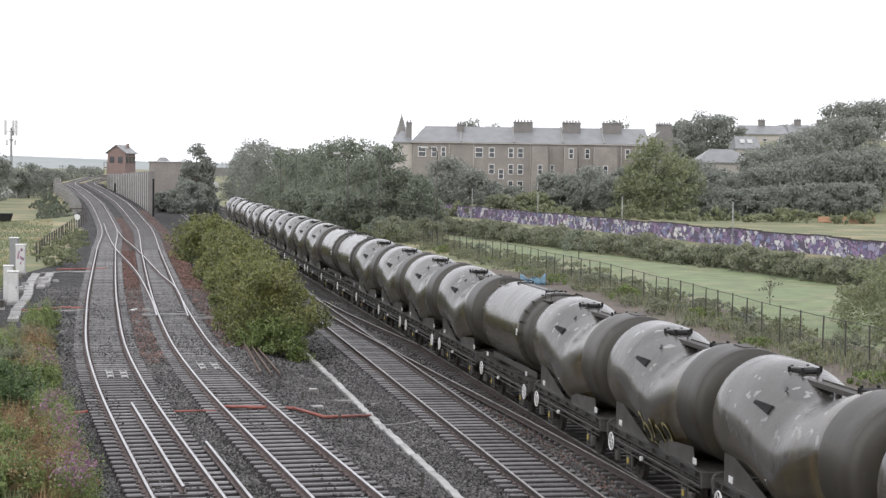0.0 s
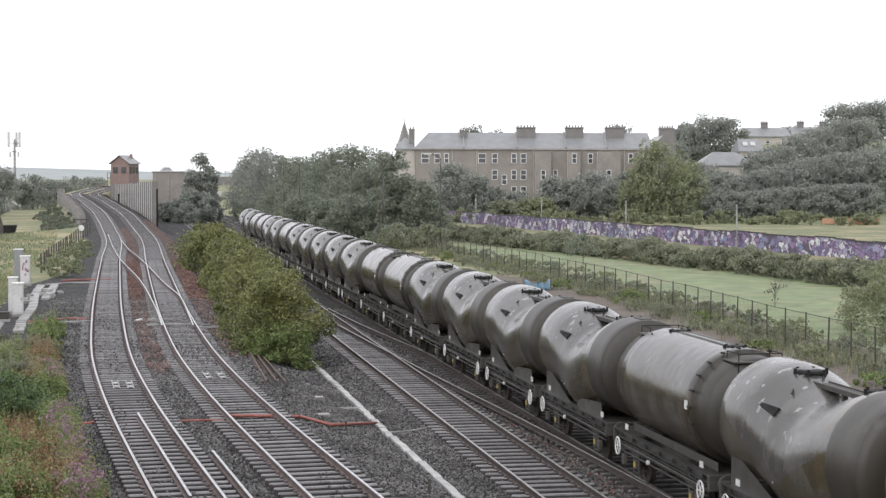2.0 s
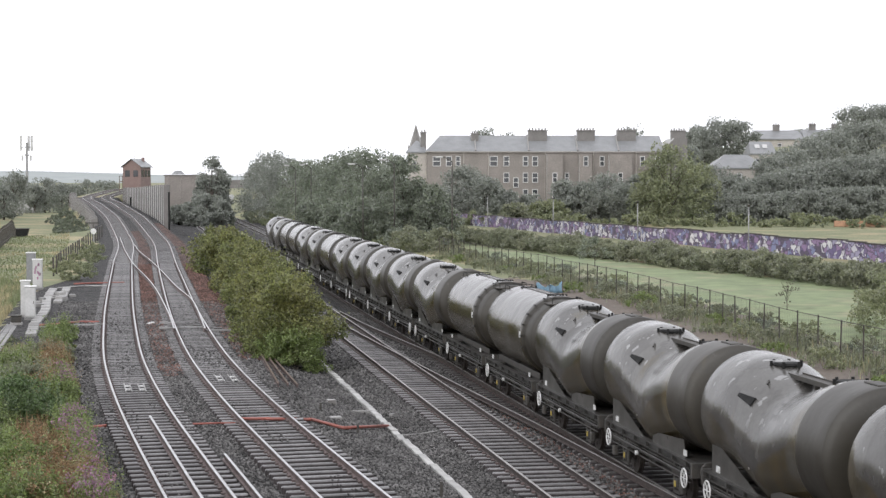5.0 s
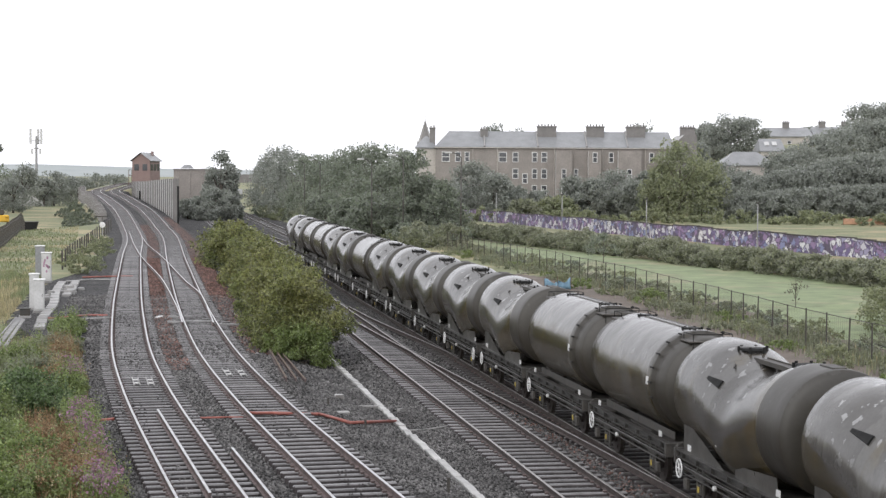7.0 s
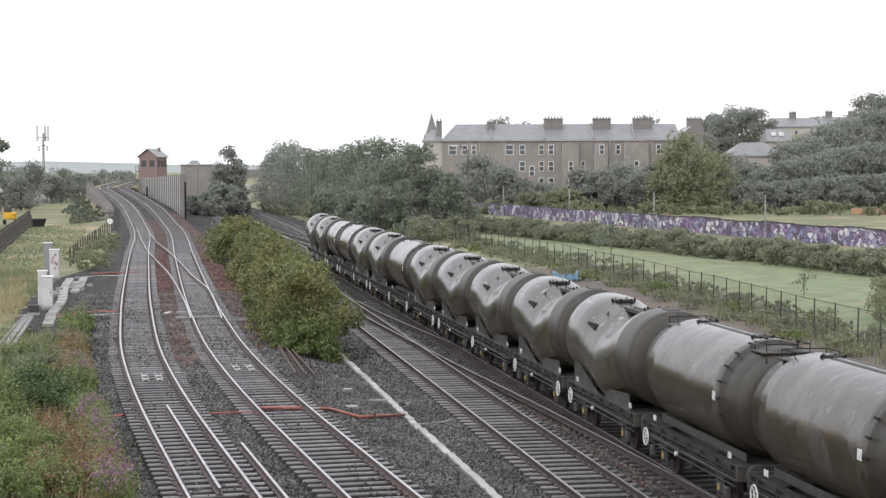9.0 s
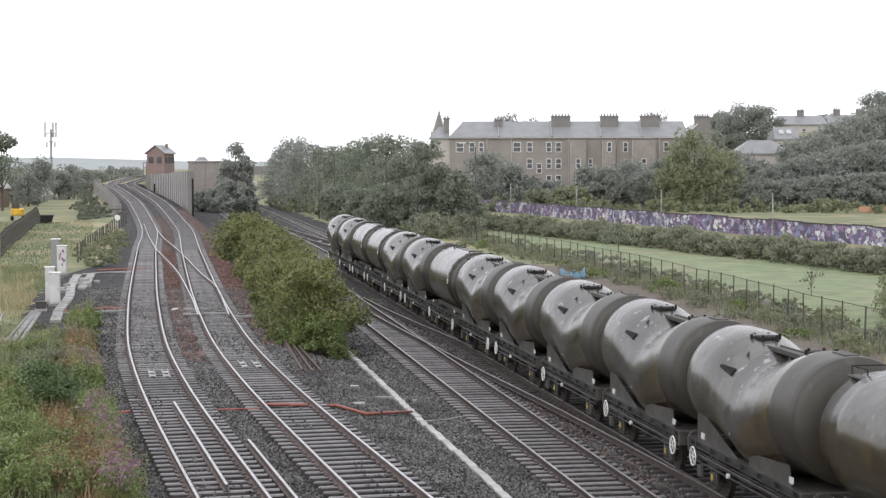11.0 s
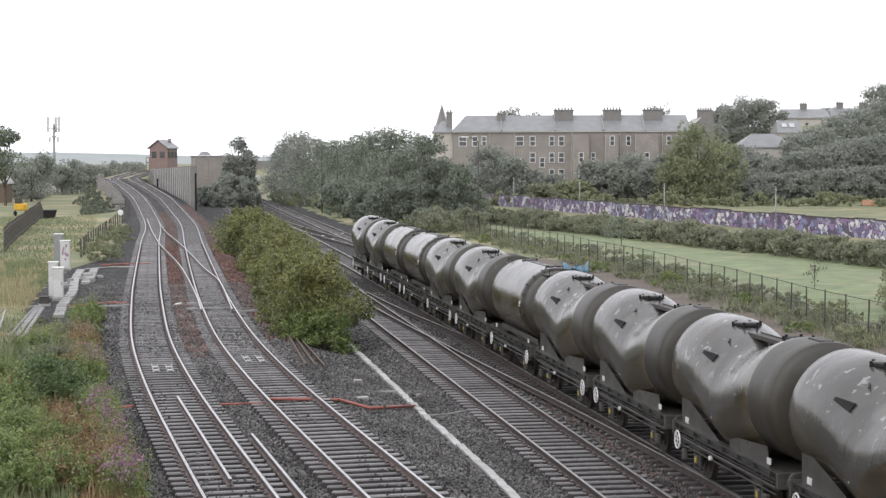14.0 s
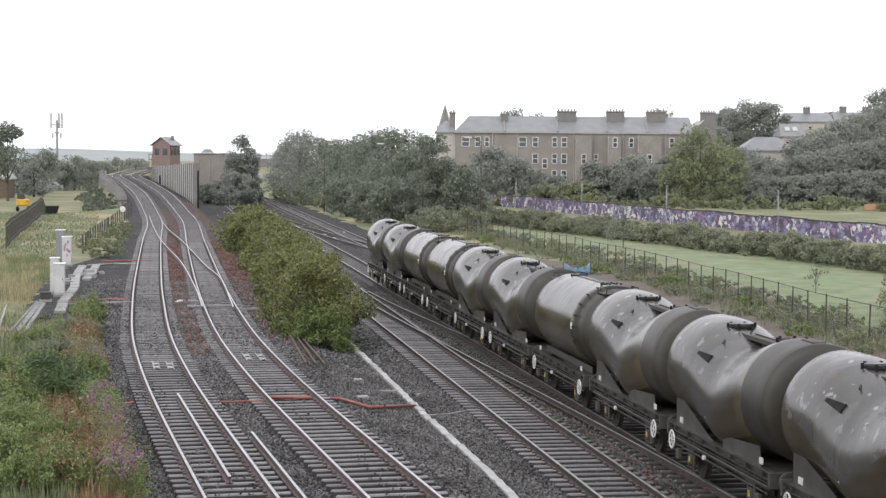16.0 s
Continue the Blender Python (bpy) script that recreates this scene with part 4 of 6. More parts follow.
def lying_rail(a, b, z, head, label):
    a, b = np.array(a, float), np.array(b, float)
    p = np.stack([a + (b - a) * u for u in np.linspace(0, 1, 8)])
    root = empty("spare_rail", Matrix(), label, "rail", "spare rails")
    rail("bar", p, lambda y: z, head, root)


lying_rail((-8.01, 53.5), (-4.76, 39.6), -0.005, "railhead", "bright spare rail lying on the sleepers")
lying_rail((-4.99, 46.3), (-2.1, 34.0), -0.03, "railhead", "bright spare rail lying on the ballast")


def scrap_bar(a, b):
    """A rusty bar lying along the uneven ballast."""
    root = empty("scrap_rail", Matrix(), "rusty scrap rail lying on ballast beside a bush", "rail", "scrap rails")
    p = np.stack([np.array(a) + (np.array(b) - np.array(a)) * u for u in np.linspace(0, 1, 8)])
    top = max(ground_z(x, y) for x, y in p.tolist()) + 0.17
    rail("bar", p, lambda y: top, "rust", root)


M["rust"] = mat("orange_brown_rust", (0.12, 0.082, 0.058), 0.85, second=(0.075, 0.055, 0.043), scale=4, fine=0.3)
for k in range(3):
    scrap_bar((-6.35 + 0.30 * k, 73.0 - 0.4 * k), (-4.85 + 0.32 * k, 62.6 + 0.3 * k))


def slab_row(name, pts, length, width, height, label, group, material="trough", lift=0.05):
    """Concrete trough lids laid end to end on the ground."""
    p = smooth_path(pts, 0.05)
    ln = np.concatenate([[0], np.cumsum(np.hypot(*np.diff(p, axis=0).T))])
    bm = boxed(-width / 2, width / 2, -length / 2 + 0.03, length / 2 - 0.03, -0.12, height, bevel=0.012)
    me = bpy.data.meshes.new("lid")
    bm.to_mesh(me)
    bm.free()
    me.materials.append(M[material])
    root = empty(name, Matrix(), label, "cable trough", kind="structure")
    for s in np.arange(length / 2, ln[-1], length):
        x, y = np.interp(s, ln, p[:, 0]), np.interp(s, ln, p[:, 1])
        i = min(int(np.searchsorted(ln, s)), len(p) - 2)
        tx, ty = p[i + 1] - p[i]
        ob = new("lid", me)
        ob.parent = root
        ob.matrix_basis = pose(x + random.uniform(-0.02, 0.02), y, ground_z(x, y) + lift, random.uniform(-2, 2), random.uniform(-3, 3), math.degrees(math.atan2(-tx, ty)) + random.uniform(-4, 4))


slab_row("cable_trough_1", [(-4.5, 79), (-4.18, 76.6), (-3.1, 70.2), (-1.63, 61.3), (-0.59, 54.7), (0.1, 50.5), (1.07, 44.3), (2.0, 37)], 1.0, 0.21, 0.06, "row of pale concrete cable trough lids", "", "pale_lid")
slab_row("cable_trough_2", [(-23.6, 116), (-22.2, 107.5), (-20.2, 97), (-19.0, 89), (-17.75, 82)], 1.1, 0.5, 0.09, "row of pale concrete slabs beside the cabinets", "")
slab_row("cable_trough_3", [(-22.9, 117), (-21.6, 109), (-20.9, 104)], 1.1, 0.5, 0.09, "second short row of pale concrete slabs", "")


def tube(name, pts, r, material, label, category, lift=0.05, seg=7):
    bm = bmesh.new()
    q = [Vector((x, y, ground_z(x, y) + lift + (e[0] if e else 0))) for x, y, *e in pts]
    for a, b in zip(q, q[1:]):
        rod(bm, a, b, r, seg)
    for p in q[1:-1]:
        bmesh.ops.create_icosphere(bm, subdivisions=1, radius=r * 1.03, matrix=Matrix.Translation(p))
    return tagged(part(name, bm, material, smooth=True), label, category)


tube("orange_pipe", [(-10.3, 52.2), (-9.7, 53.0), (-9.2, 53.4), (-8.5, 53.5)], 0.05, "orange", "orange plastic cable duct lying on the ballast", "pipe")
tube("orange_pipe", [(-6.9, 53.2, 0.02), (-5.9, 53.4, 0.02), (-5.35, 53.5)], 0.03, "orange", "orange plastic cable duct between the tracks", "pipe", 0.09)
tube("orange_pipe", [(-5.3, 53.6, 0.11), (-4.55, 53.6, 0.11), (-3.5, 54.2), (-3.17, 54.2), (-2.17, 52.9), (-0.88, 56.4)], 0.05, "orange", "orange plastic cable duct with a bend, lying on ballast", "pipe", 0.1)
tube("orange_pipe", [(-19.0, 87.8), (-18.0, 88.6), (-17.0, 90.2), (-16.0, 90.0)], 0.06, "orange", "orange plastic cable duct beside pale slabs", "pipe")
tube("orange_pipe", [(-23.4, 122), (-22.0, 123), (-20.2, 123.5)], 0.055, "orange", "orange plastic cable duct on the cess", "pipe")
tube("grey_cable", [(-0.6, 54.6), (0.1, 55.4), (0.9, 56.6)], 0.035, "trough", "pale cable lying on ballast", "cable", 0.03)


def stake(x, y, h, label="short dark marker stake standing in ballast"):
    z = ground_z(x, y)
    root = empty("marker_stake", pose(x, y, z), label, "stake", "marker stakes")
    part("shaft", boxed(-0.035, 0.035, -0.035, 0.035, -0.1, h, bevel=0.008), "darksteel", root)
    part("cap", boxed(-0.045, 0.045, -0.045, 0.045, h, h + 0.03), "darksteel", root)


stake(-1.74, 53.0, 0.26)
stake(0.60, 42.2, 0.36)
stake(-3.1, 57.6, 0.22)


def block(x, y, l, w, h, turn, label, material="trough", name="concrete_block"):
    bm = boxed(-l / 2, l / 2, -w / 2, w / 2, -0.05, h, bevel=0.02)
    for v in bm.verts:
        v.co += Vector((random.uniform(-0.015, 0.015), random.uniform(-0.015, 0.015), random.uniform(-0.01, 0.01)))
    return tagged(part(name, bm, material, at=pose(x, y, ground_z(x, y), 0, 0, turn)), label, "block")


block(-1.95, 60.0, 0.95, 0.16, 0.08, 4, "broken pale concrete piece on ballast")
block(-0.75, 59.6, 0.42, 0.12, 0.12, 60, "broken pale concrete piece on ballast")
block(-2.6, 56.0, 0.5, 0.3, 0.05, 15, "flat pale stone on ballast")
block(-13.3, 89.2, 0.9, 0.09, 0.10, 78, "short white board between the tracks", "white")
block(-2.9, 60.8, 0.3, 0.25, 0.16, 20, "dark lump of stone on ballast", "darkstone", "boulder")
for x, y in ((-9.98, 61.6), (-9.50, 61.6), (-7.12, 64.4), (-6.62, 64.4)):
    root = empty("track_loop", pose(x, y, -0.15, 0, 0, 11), "pale ladder-shaped track loop fixed between the rails", "track device", "track devices")
    for u in (-0.10, 0.10):
        part("side_bar", boxed(u - 0.02, u + 0.02, -1.2, 1.2, 0.0, 0.05, bevel=0.008), "trough", root)
    for k in range(2):
        part("rung", boxed(-0.079, 0.079, -0.5 + 1.0 * k - 0.06, -0.5 + 1.0 * k + 0.06, 0.0, 0.04), "white", root)
for x, y in ((-11.8, 86.0), (-10.6, 86.4), (-9.4, 84.6), (-12.2, 89)):
    root = empty("point_rodding", pose(x, y, -0.18, 0, 0, 8), "grey steel point rodding across the sleepers", "point gear", "point gear")
    part("bar", boxed(-0.6, 0.6, -0.05, 0.05, 0.0, 0.10, bevel=0.01), "steel", root)
    part("motor", boxed(-0.2, 0.2, 0.1, 0.5, -0.02, 0.16, bevel=0.03), "solebar", root)


def cabinet(x, y, w, d, h, turn, material, label, painted=False):
    root = empty("equipment_cabinet", pose(x, y, ground_z(x, y), 0, 0, turn), label, "cabinet", "lineside cabinets")
    part("plinth", boxed(-w / 2 - 0.05, w / 2 + 0.05, -d / 2 - 0.05, d / 2 + 0.05, -0.2, 0.12, bevel=0.02), "trough", root)
    part("body", boxed(-w / 2, w / 2, -d / 2, d / 2, 0.12, h, bevel=0.015), material, root)
    part("roof", boxed(-w / 2 - 0.04, w / 2 + 0.04, -d / 2 - 0.04, d / 2 + 0.04, h + 0.002, h + 0.07, bevel=0.02), "white" if h > 1 else material, root)
    door = part("door", boxed(-w / 2 + 0.03, w / 2 - 0.03, -d / 2 - 0.025, -d / 2 - 0.003, 0.18, h - 0.05, bevel=0.008), material, root)
    part("handle", boxed(w / 2 - 0.12, w / 2 - 0.09, -d / 2 - 0.05, -d / 2 - 0.026, h * 0.5, h * 0.5 + 0.14), "darksteel", door)
    if painted:
        for k in range(9):
            u, v = random.uniform(-w / 2 + 0.1, w / 2 - 0.1), random.uniform(0.4, h - 0.2)
            part("paint_mark", boxed(u - 0.05, u + 0.05, -d / 2 - 0.034, -d / 2 - 0.027, v - 0.09, v + 0.09, bevel=0.003), "pink", root, "pinkish paint scrawl")


cabinet(-20.62, 94.2, 0.48, 0.6, 1.86, 10, "cabinet", "light grey lineside equipment cabinet beside concrete slabs")
cabinet(-19.95, 92.3, 0.54, 0.6, 1.68, 10, "cabinet", "light grey lineside equipment cabinet beside concrete slabs")
cabinet(-24.8, 117.0, 0.62, 0.6, 1.92, 8, "cabinet", "pale lineside cabinet covered with pinkish scrawls", True)
cabinet(-26.3, 122.0, 0.60, 0.6, 2.15, 8, "slate", "dark grey lineside equipment cabinet")
cabinet(-19.95, 89.0, 0.5, 0.4, 0.42, 12, "darksteel", "low dark junction box with a pale lid")
cabinet(-9.5, 92.0, 0.55, 0.45, 0.5, 10, "darksteel", "low dark junction box beside the tracks")
cabinet(0.4, 190.0, 0.75, 0.6, 1.35, 10, "steel", "grey lineside cabinet beside trees")
for k in range(14):
    block(-21.8 + random.uniform(-1.2, 1.0), 104 + random.uniform(-4, 6), random.uniform(0.3, 0.7), random.uniform(0.25, 0.45), random.uniform(0.1, 0.35), random.uniform(0, 180),
          "pale broken concrete rubble beside the cabinets")
for k in range(6):
    tube("steel_tube", [(-16.55 - 0.11 * k, 70.4 + 0.35 * math.sin(k * 2.1), 0.20), (-18.3 - 0.12 * k, 81.5 + 0.2 * k, 0.35)], 0.045, "trough", "pale scaffold tube stacked in grass", "tube", 0.2)
for k in range(3):
    tube("steel_tube", [(-17.7 - 0.3 * k, 70.5 + 0.5 * k, 0.2), (-19.9 - 0.35 * k, 80.8 - 0.8 * k, 0.3)], 0.045, "steel", "grey scaffold tube lying in grass", "tube", 0.2)


for k in range(12):
    block(-11.8 + random.uniform(-2.5, 2.0), 174 + random.uniform(-16, 16), random.uniform(0.2, 0.7), random.uniform(0.12, 0.3), random.uniform(0.03, 0.08), random.uniform(60, 120),
          "pale scrap of litter lying beside the sidings", "white", "litter")
tube("pale_duct", [(-18.6, 86.9), (-17.2, 87.6), (-15.4, 88.6)], 0.06, "trough", "pale cable duct lying across the ballast", "pipe")
tube("pale_duct", [(-23.6, 117.5), (-22.2, 119.5), (-20.6, 119.6)], 0.055, "trough", "pale cable duct lying across the ballast", "pipe")


# ---- loose ballast ----
def stones(name, material, label, n, y0, y1, inside, size, deck=False):
    """Broken stones lying on the ballast bed."""
    ys = RNG.uniform(y0, y1, n)
    xa = np.interp(ys, PATH_A[:, 1], PATH_A[:, 0])
    xs = RNG.uniform(0, 1, n) * (14.6 - 0.1578 * ys - xa + 3.4) + xa - 3.4
    xb = np.interp(ys, PATH_B[:, 1], PATH_B[:, 0])
    keep = inside(xs, ys, xa, xb)
    xs, ys = xs[keep], ys[keep]
    n = len(xs)
    c = np.array([(x, y, rail_z(y) - 0.158 if deck else ground_z(x, y) + 0.012) for x, y in zip(xs.tolist(), ys.tolist())])
    unit = np.array([(1, 0, 0), (-1, 0, 0), (0, 1, 0), (0, -1, 0), (0, 0, 1), (0, 0, -1)], float)
    r = RNG.uniform(0.6, 1.25, (n, 1, 1)) * size
    v = unit[None] * r * RNG.uniform(0.55, 1.15, (n, 6, 1)) + RNG.normal(0, 0.16, (n, 6, 3)) * r
    a = RNG.uniform(0, 6.28, n)
    x2 = v[:, :, 0] * np.cos(a)[:, None] - v[:, :, 1] * np.sin(a)[:, None]
    y2 = v[:, :, 0] * np.sin(a)[:, None] + v[:, :, 1] * np.cos(a)[:, None]
    v = np.stack([x2, y2, v[:, :, 2] * 0.8], 2) + c[:, None, :]
    tri = np.array([(0, 2, 4), (2, 1, 4), (1, 3, 4), (3, 0, 4), (2, 0, 5), (1, 2, 5), (3, 1, 5), (0, 3, 5)])
    f = (tri[None] + 6 * np.arange(n)[:, None, None]).reshape(-1, 3)
    me = bpy.data.meshes.new(name)
    me.vertices.add(6 * n)
    me.vertices.foreach_set("co", v.astype(np.float32).ravel())
    me.loops.add(3 * len(f))
    me.loops.foreach_set("vertex_index", f.astype(np.int32).ravel())
    me.polygons.add(len(f))
    me.polygons.foreach_set("loop_start", np.arange(0, 3 * len(f), 3, dtype=np.int32))
    me.update(calc_edges=True)
    me.materials.append(M[material])
    return tagged(new(name, me), label, "ballast", kind="stuff")


stones("ballast_stones", "stone", "loose wet grey ballast stones", 95000, 33, 66, lambda x, y, xa, xb: x < 99, 0.050)
stones("ballast_stones", "stone", "loose wet grey ballast stones", 44000, 66, 105, lambda x, y, xa, xb: x < 99, 0.07)
stones("red_ballast_stones", "redstone", "loose rusty red ballast stones", 60000, 66, 150,
       lambda x, y, xa, xb: ((x > xa + 1.3) & (x < xb - 1.3)) | ((x > xb + 1.35) & (x < xb + 2.8) & (y > 72)), 0.075)
stones("red_ballast_stones", "redstone", "loose rusty red ballast stones", 16000, 38, 66, lambda x, y, xa, xb: (np.abs(x - (14.02 - 0.1578 * y) + 1.45) < 0.5), 0.055)
stones("sleeper_stones", "stone", "stray ballast stones lying on the sleepers", 34000, 36, 100,
       lambda x, y, xa, xb: ((np.abs(x - xa) < 0.62) | (np.abs(x - xb) < 0.62) | (np.abs(x - xa) > 0.95) & (np.abs(x - xa) < 1.2)) & (np.sin(x * 3.1 + y * 0.9) + np.sin(y * 0.37) > 0.35) & (np.abs(((y * 1.54) % 1.0) - 0.5) > 0.28), 0.042, True)

# ---- fences ----
def post_fence(name, pts, gap, h, label, material="darksteel", wires=3, thick=0.045, mesh=False):
    p = smooth_path(pts, 0.1)
    ln = np.concatenate([[0], np.cumsum(np.hypot(*np.diff(p, axis=0).T))])
    root = empty(name, Matrix(), label, "fence")
    me = bpy.data.meshes.new("post")
    bm = boxed(-thick, thick, -thick, thick, -0.4, h, bevel=0.008)
    bm.to_mesh(me)
    bm.free()
    me.materials.append(M[material])
    tops = []
    for s in np.arange(0, ln[-1], gap):
        x, y = float(np.interp(s, ln, p[:, 0])), float(np.interp(s, ln, p[:, 1]))
        z = ground_z(x, y)
        ob = new("post", me)
        ob.parent = root
        ob.matrix_basis = pose(x, y, z + random.uniform(-0.04, 0.02), random.uniform(-1.5, 1.5), random.uniform(-1.5, 1.5), random.uniform(-8, 8))
        tops.append(Vector((x, y, z)))
    for k in range(wires):
        f = h * (0.97 - k * (0.9 / max(wires - 1, 1)))
        bm = bmesh.new()
        for a, b in zip(tops, tops[1:]):
            rod(bm, a + Vector((0, 0, f)), b + Vector((0, 0, f)), 0.018 if k == 0 else 0.006, 5)
        part("rail" if k == 0 else "wire", bm, material, root)
    if mesh:
        bm = bmesh.new()
        for a, b in zip(tops, tops[1:]):
            n = int((b - a).length / 0.22)
            for i in range(1, n):
                q = a.lerp(b, i / n)
                rod(bm, q + Vector((0, 0, 0.05)), q + Vector((0, 0, h * 0.97)), 0.003, 3)
        tagged(part("wire_mesh", bm, material, root, "thin dark chain-link wires"), kind="stuff")
    return root


post_fence("chain_link_fence", FENCE, 2.6, 1.85, "dark chain-link fence with steel posts along the grass field", wires=3, mesh=True, thick=0.03)
post_fence("timber_fence", [(-26.8, 132), (-29.6, 152), (-33.2, 180), (-35.9, 205)], 3.4, 1.45, "old dark timber post fence beside the track", "darksteel", 2, 0.06)


def paling_fence(pts, h, label, material="darksteel"):
    p = smooth_path(pts, 0.1)
    ln = np.concatenate([[0], np.cumsum(np.hypot(*np.diff(p, axis=0).T))])
    root = empty("palisade_fence", Matrix(), label, "fence")
    bm = boxed(-0.045, 0.045, -0.012, 0.012, -0.1, h)
    for v in bm.verts:
        if v.co.z > 0:
            v.co.x *= 0.5
    me = bpy.data.meshes.new("pale")
    bm.to_mesh(me)
    bm.free()
    me.materials.append(M[material])
    last = None
    rails = bmesh.new()
    for s in np.arange(0, ln[-1], 0.30):
        x, y = float(np.interp(s, ln, p[:, 0])), float(np.interp(s, ln, p[:, 1]))
        i = min(int(np.searchsorted(ln, s)), len(p) - 2)
        tx, ty = p[i + 1] - p[i]
        ob = new("pale", me)
        ob.parent = root
        z = ground_z(x, y)
        ob.matrix_basis = pose(x, y, z, 0, 0, math.degrees(math.atan2(ty, tx)))
        here = Vector((x, y, z))
        if last and int(s / 0.3) % 9 == 0:
            for f in (0.3, h - 0.3):
                rod(rails, last + Vector((0, 0, f)), here + Vector((0, 0, f)), 0.035, 5)
            last = here
        last = last or here
    part("cross_rail", rails, material, root)


paling_fence([(-34, 138), (-38, 158), (-43, 186), (-47, 210)], 2.0, "dark green palisade fence round a yard", "darksteel")


# ---- graffiti wall with lamp posts ----
def graffiti_material(name, seed):
    m = bpy.data.materials.new(name)
    m.use_nodes = True
    n, l = m.node_tree.nodes, m.node_tree.links
    b = n["Principled BSDF"]
    tc = n.new("ShaderNodeTexCoord")
    mp = n.new("ShaderNodeMapping")
    mp.inputs["Scale"].default_value, mp.inputs["Location"].default_value = (0.75, 1.5, 1.0), (seed, seed * 2.0, 0)
    shift = n.new("ShaderNodeVectorMath")
    shift.operation = "MULTIPLY_ADD"
    shift.inputs[1].default_value = (60, 60, 60)
    oi = n.new("ShaderNodeObjectInfo")
    l.new(oi.outputs["Random"], shift.inputs[0])
    l.new(tc.outputs["Object"], shift.inputs[2])
    l.new(shift.outputs[0], mp.inputs[0])
    warp = n.new("ShaderNodeTexNoise")
    warp.inputs["Scale"].default_value, warp.inputs["Detail"].default_value = 1.6, 2
    l.new(mp.outputs[0], warp.inputs["Vector"])
    bent = n.new("ShaderNodeVectorMath")
    bent.operation = "MULTIPLY_ADD"
    bent.inputs[1].default_value = (1.1, 1.1, 1.1)
    l.new(warp.outputs["Color"], bent.inputs[0])
    l.new(mp.outputs[0], bent.inputs[2])
    cells = n.new("ShaderNodeTexVoronoi")
    cells.inputs["Scale"].default_value = 1.7
    l.new(bent.outputs[0], cells.inputs["Vector"])
    rim = n.new("ShaderNodeTexVoronoi")
    rim.feature = "DISTANCE_TO_EDGE"
    rim.inputs["Scale"].default_value = 1.7
    l.new(bent.outputs[0], rim.inputs["Vector"])
    sc = n.new("ShaderNodeSeparateColor")
    l.new(cells.outputs["Color"], sc.inputs[0])
    # each stretch of wall has its own leading colour, each letter its own tone
    tone = n.new("ShaderNodeMath")
    tone.operation = "MULTIPLY_ADD"
    tone.inputs[1].default_value = 0.55
    half = n.new("ShaderNodeMath")
    half.operation = "MULTIPLY"
    half.inputs[1].default_value = 0.45
    l.new(oi.outputs["Random"], half.inputs[0])
    l.new(sc.outputs[0], tone.inputs[0])
    l.new(half.outputs[0], tone.inputs[2])
    ramp = n.new("ShaderNodeValToRGB")
    ramp.color_ramp.interpolation = "CONSTANT"
    stops = [(0.0, (0.62, 0.62, 0.63)), (0.14, (0.30, 0.28, 0.40)), (0.26, (0.14, 0.11, 0.22)), (0.38, (0.50, 0.49, 0.53)), (0.48, (0.25, 0.17, 0.29)), (0.58, (0.10, 0.08, 0.12)), (0.70, (0.20, 0.22, 0.36)), (0.80, (0.62, 0.61, 0.62)), (0.88, (0.16, 0.12, 0.22))]
    e = ramp.color_ramp.elements
    for k, (pos, c) in enumerate(stops):
        el = e[k] if k < 2 else e.new(pos)
        el.position, el.color = pos, (*c, 1)
    l.new(tone.outputs[0], ramp.inputs[0])
    edge = n.new("ShaderNodeMapRange")
    edge.inputs[1].default_value, edge.inputs[2].default_value = 0.03, 0.07
    l.new(rim.outputs["Distance"], edge.inputs[0])
    ink = n.new("ShaderNodeMix")
    ink.data_type = "RGBA"
    ink.inputs[6].default_value = (0.06, 0.045, 0.08, 1)
    l.new(edge.outputs[0], ink.inputs[0])
    l.new(ramp.outputs[0], ink.inputs[7])
    l.new(ink.outputs[2], b.inputs["Base Color"])
    b.inputs["Roughness"].default_value = 0.6
    return m


M["graffiti_a"], M["graffiti_b"], M["graffiti_c"] = (graffiti_material("spray_painted_wall", q) for q in (0.0, 13.0, 31.0))


def graffiti_wall():
    root = empty("boundary_wall", Matrix(), "low boundary wall covered with purple and white spray paint", "wall")
    a, b = Vector((2, 315, 0)), Vector((46, 152, 0))
    n = 46
    ang = math.degrees(math.atan2(b.y - a.y, b.x - a.x))
    ln = (b - a).length / n
    for k in range(n):
        c = a.lerp(b, (k + 0.5) / n)
        h = 1.75 + 0.06 * math.sin(k * 1.3)
        z = ground_z(c.x, c.y)
        part("wall_panel", boxed(-ln / 2, ln / 2 - 0.02, -0.12, 0.12, -0.3, h, bevel=0.01), "graffiti_" + "abc"[k % 3], root, at=pose(c.x, c.y, z, 0, 0, ang))
        part("coping", boxed(-ln / 2, ln / 2 - 0.02, -0.17, 0.17, h + 0.003, h + 0.13, bevel=0.015), "darksteel", root, at=pose(c.x, c.y, z, 0, 0, ang))


graffiti_wall()


def post_lamp(x, y, h):
    root = empty("park_lamp", pose(x, y, ground_z(x, y)), "pale slim lamp post beside a painted wall", "street lamp", "lamp posts along the wall")
    part("post", rodded((0, 0, -0.3), (0, 0, h), 0.075, 8, 0.055), "steel", root, smooth=True)
    part("base", rodded((0, 0, -0.1), (0, 0, 0.9), 0.11, 8), "steel", root)
    bm = rodded((0, 0, h), (0, 0, h + 0.16), 0.10, 8, 0.22)
    rod(bm, (0, 0, h + 0.16), (0, 0, h + 0.22), 0.24, 10, 0.12)
    part("lantern", bm, "darksteel", root)


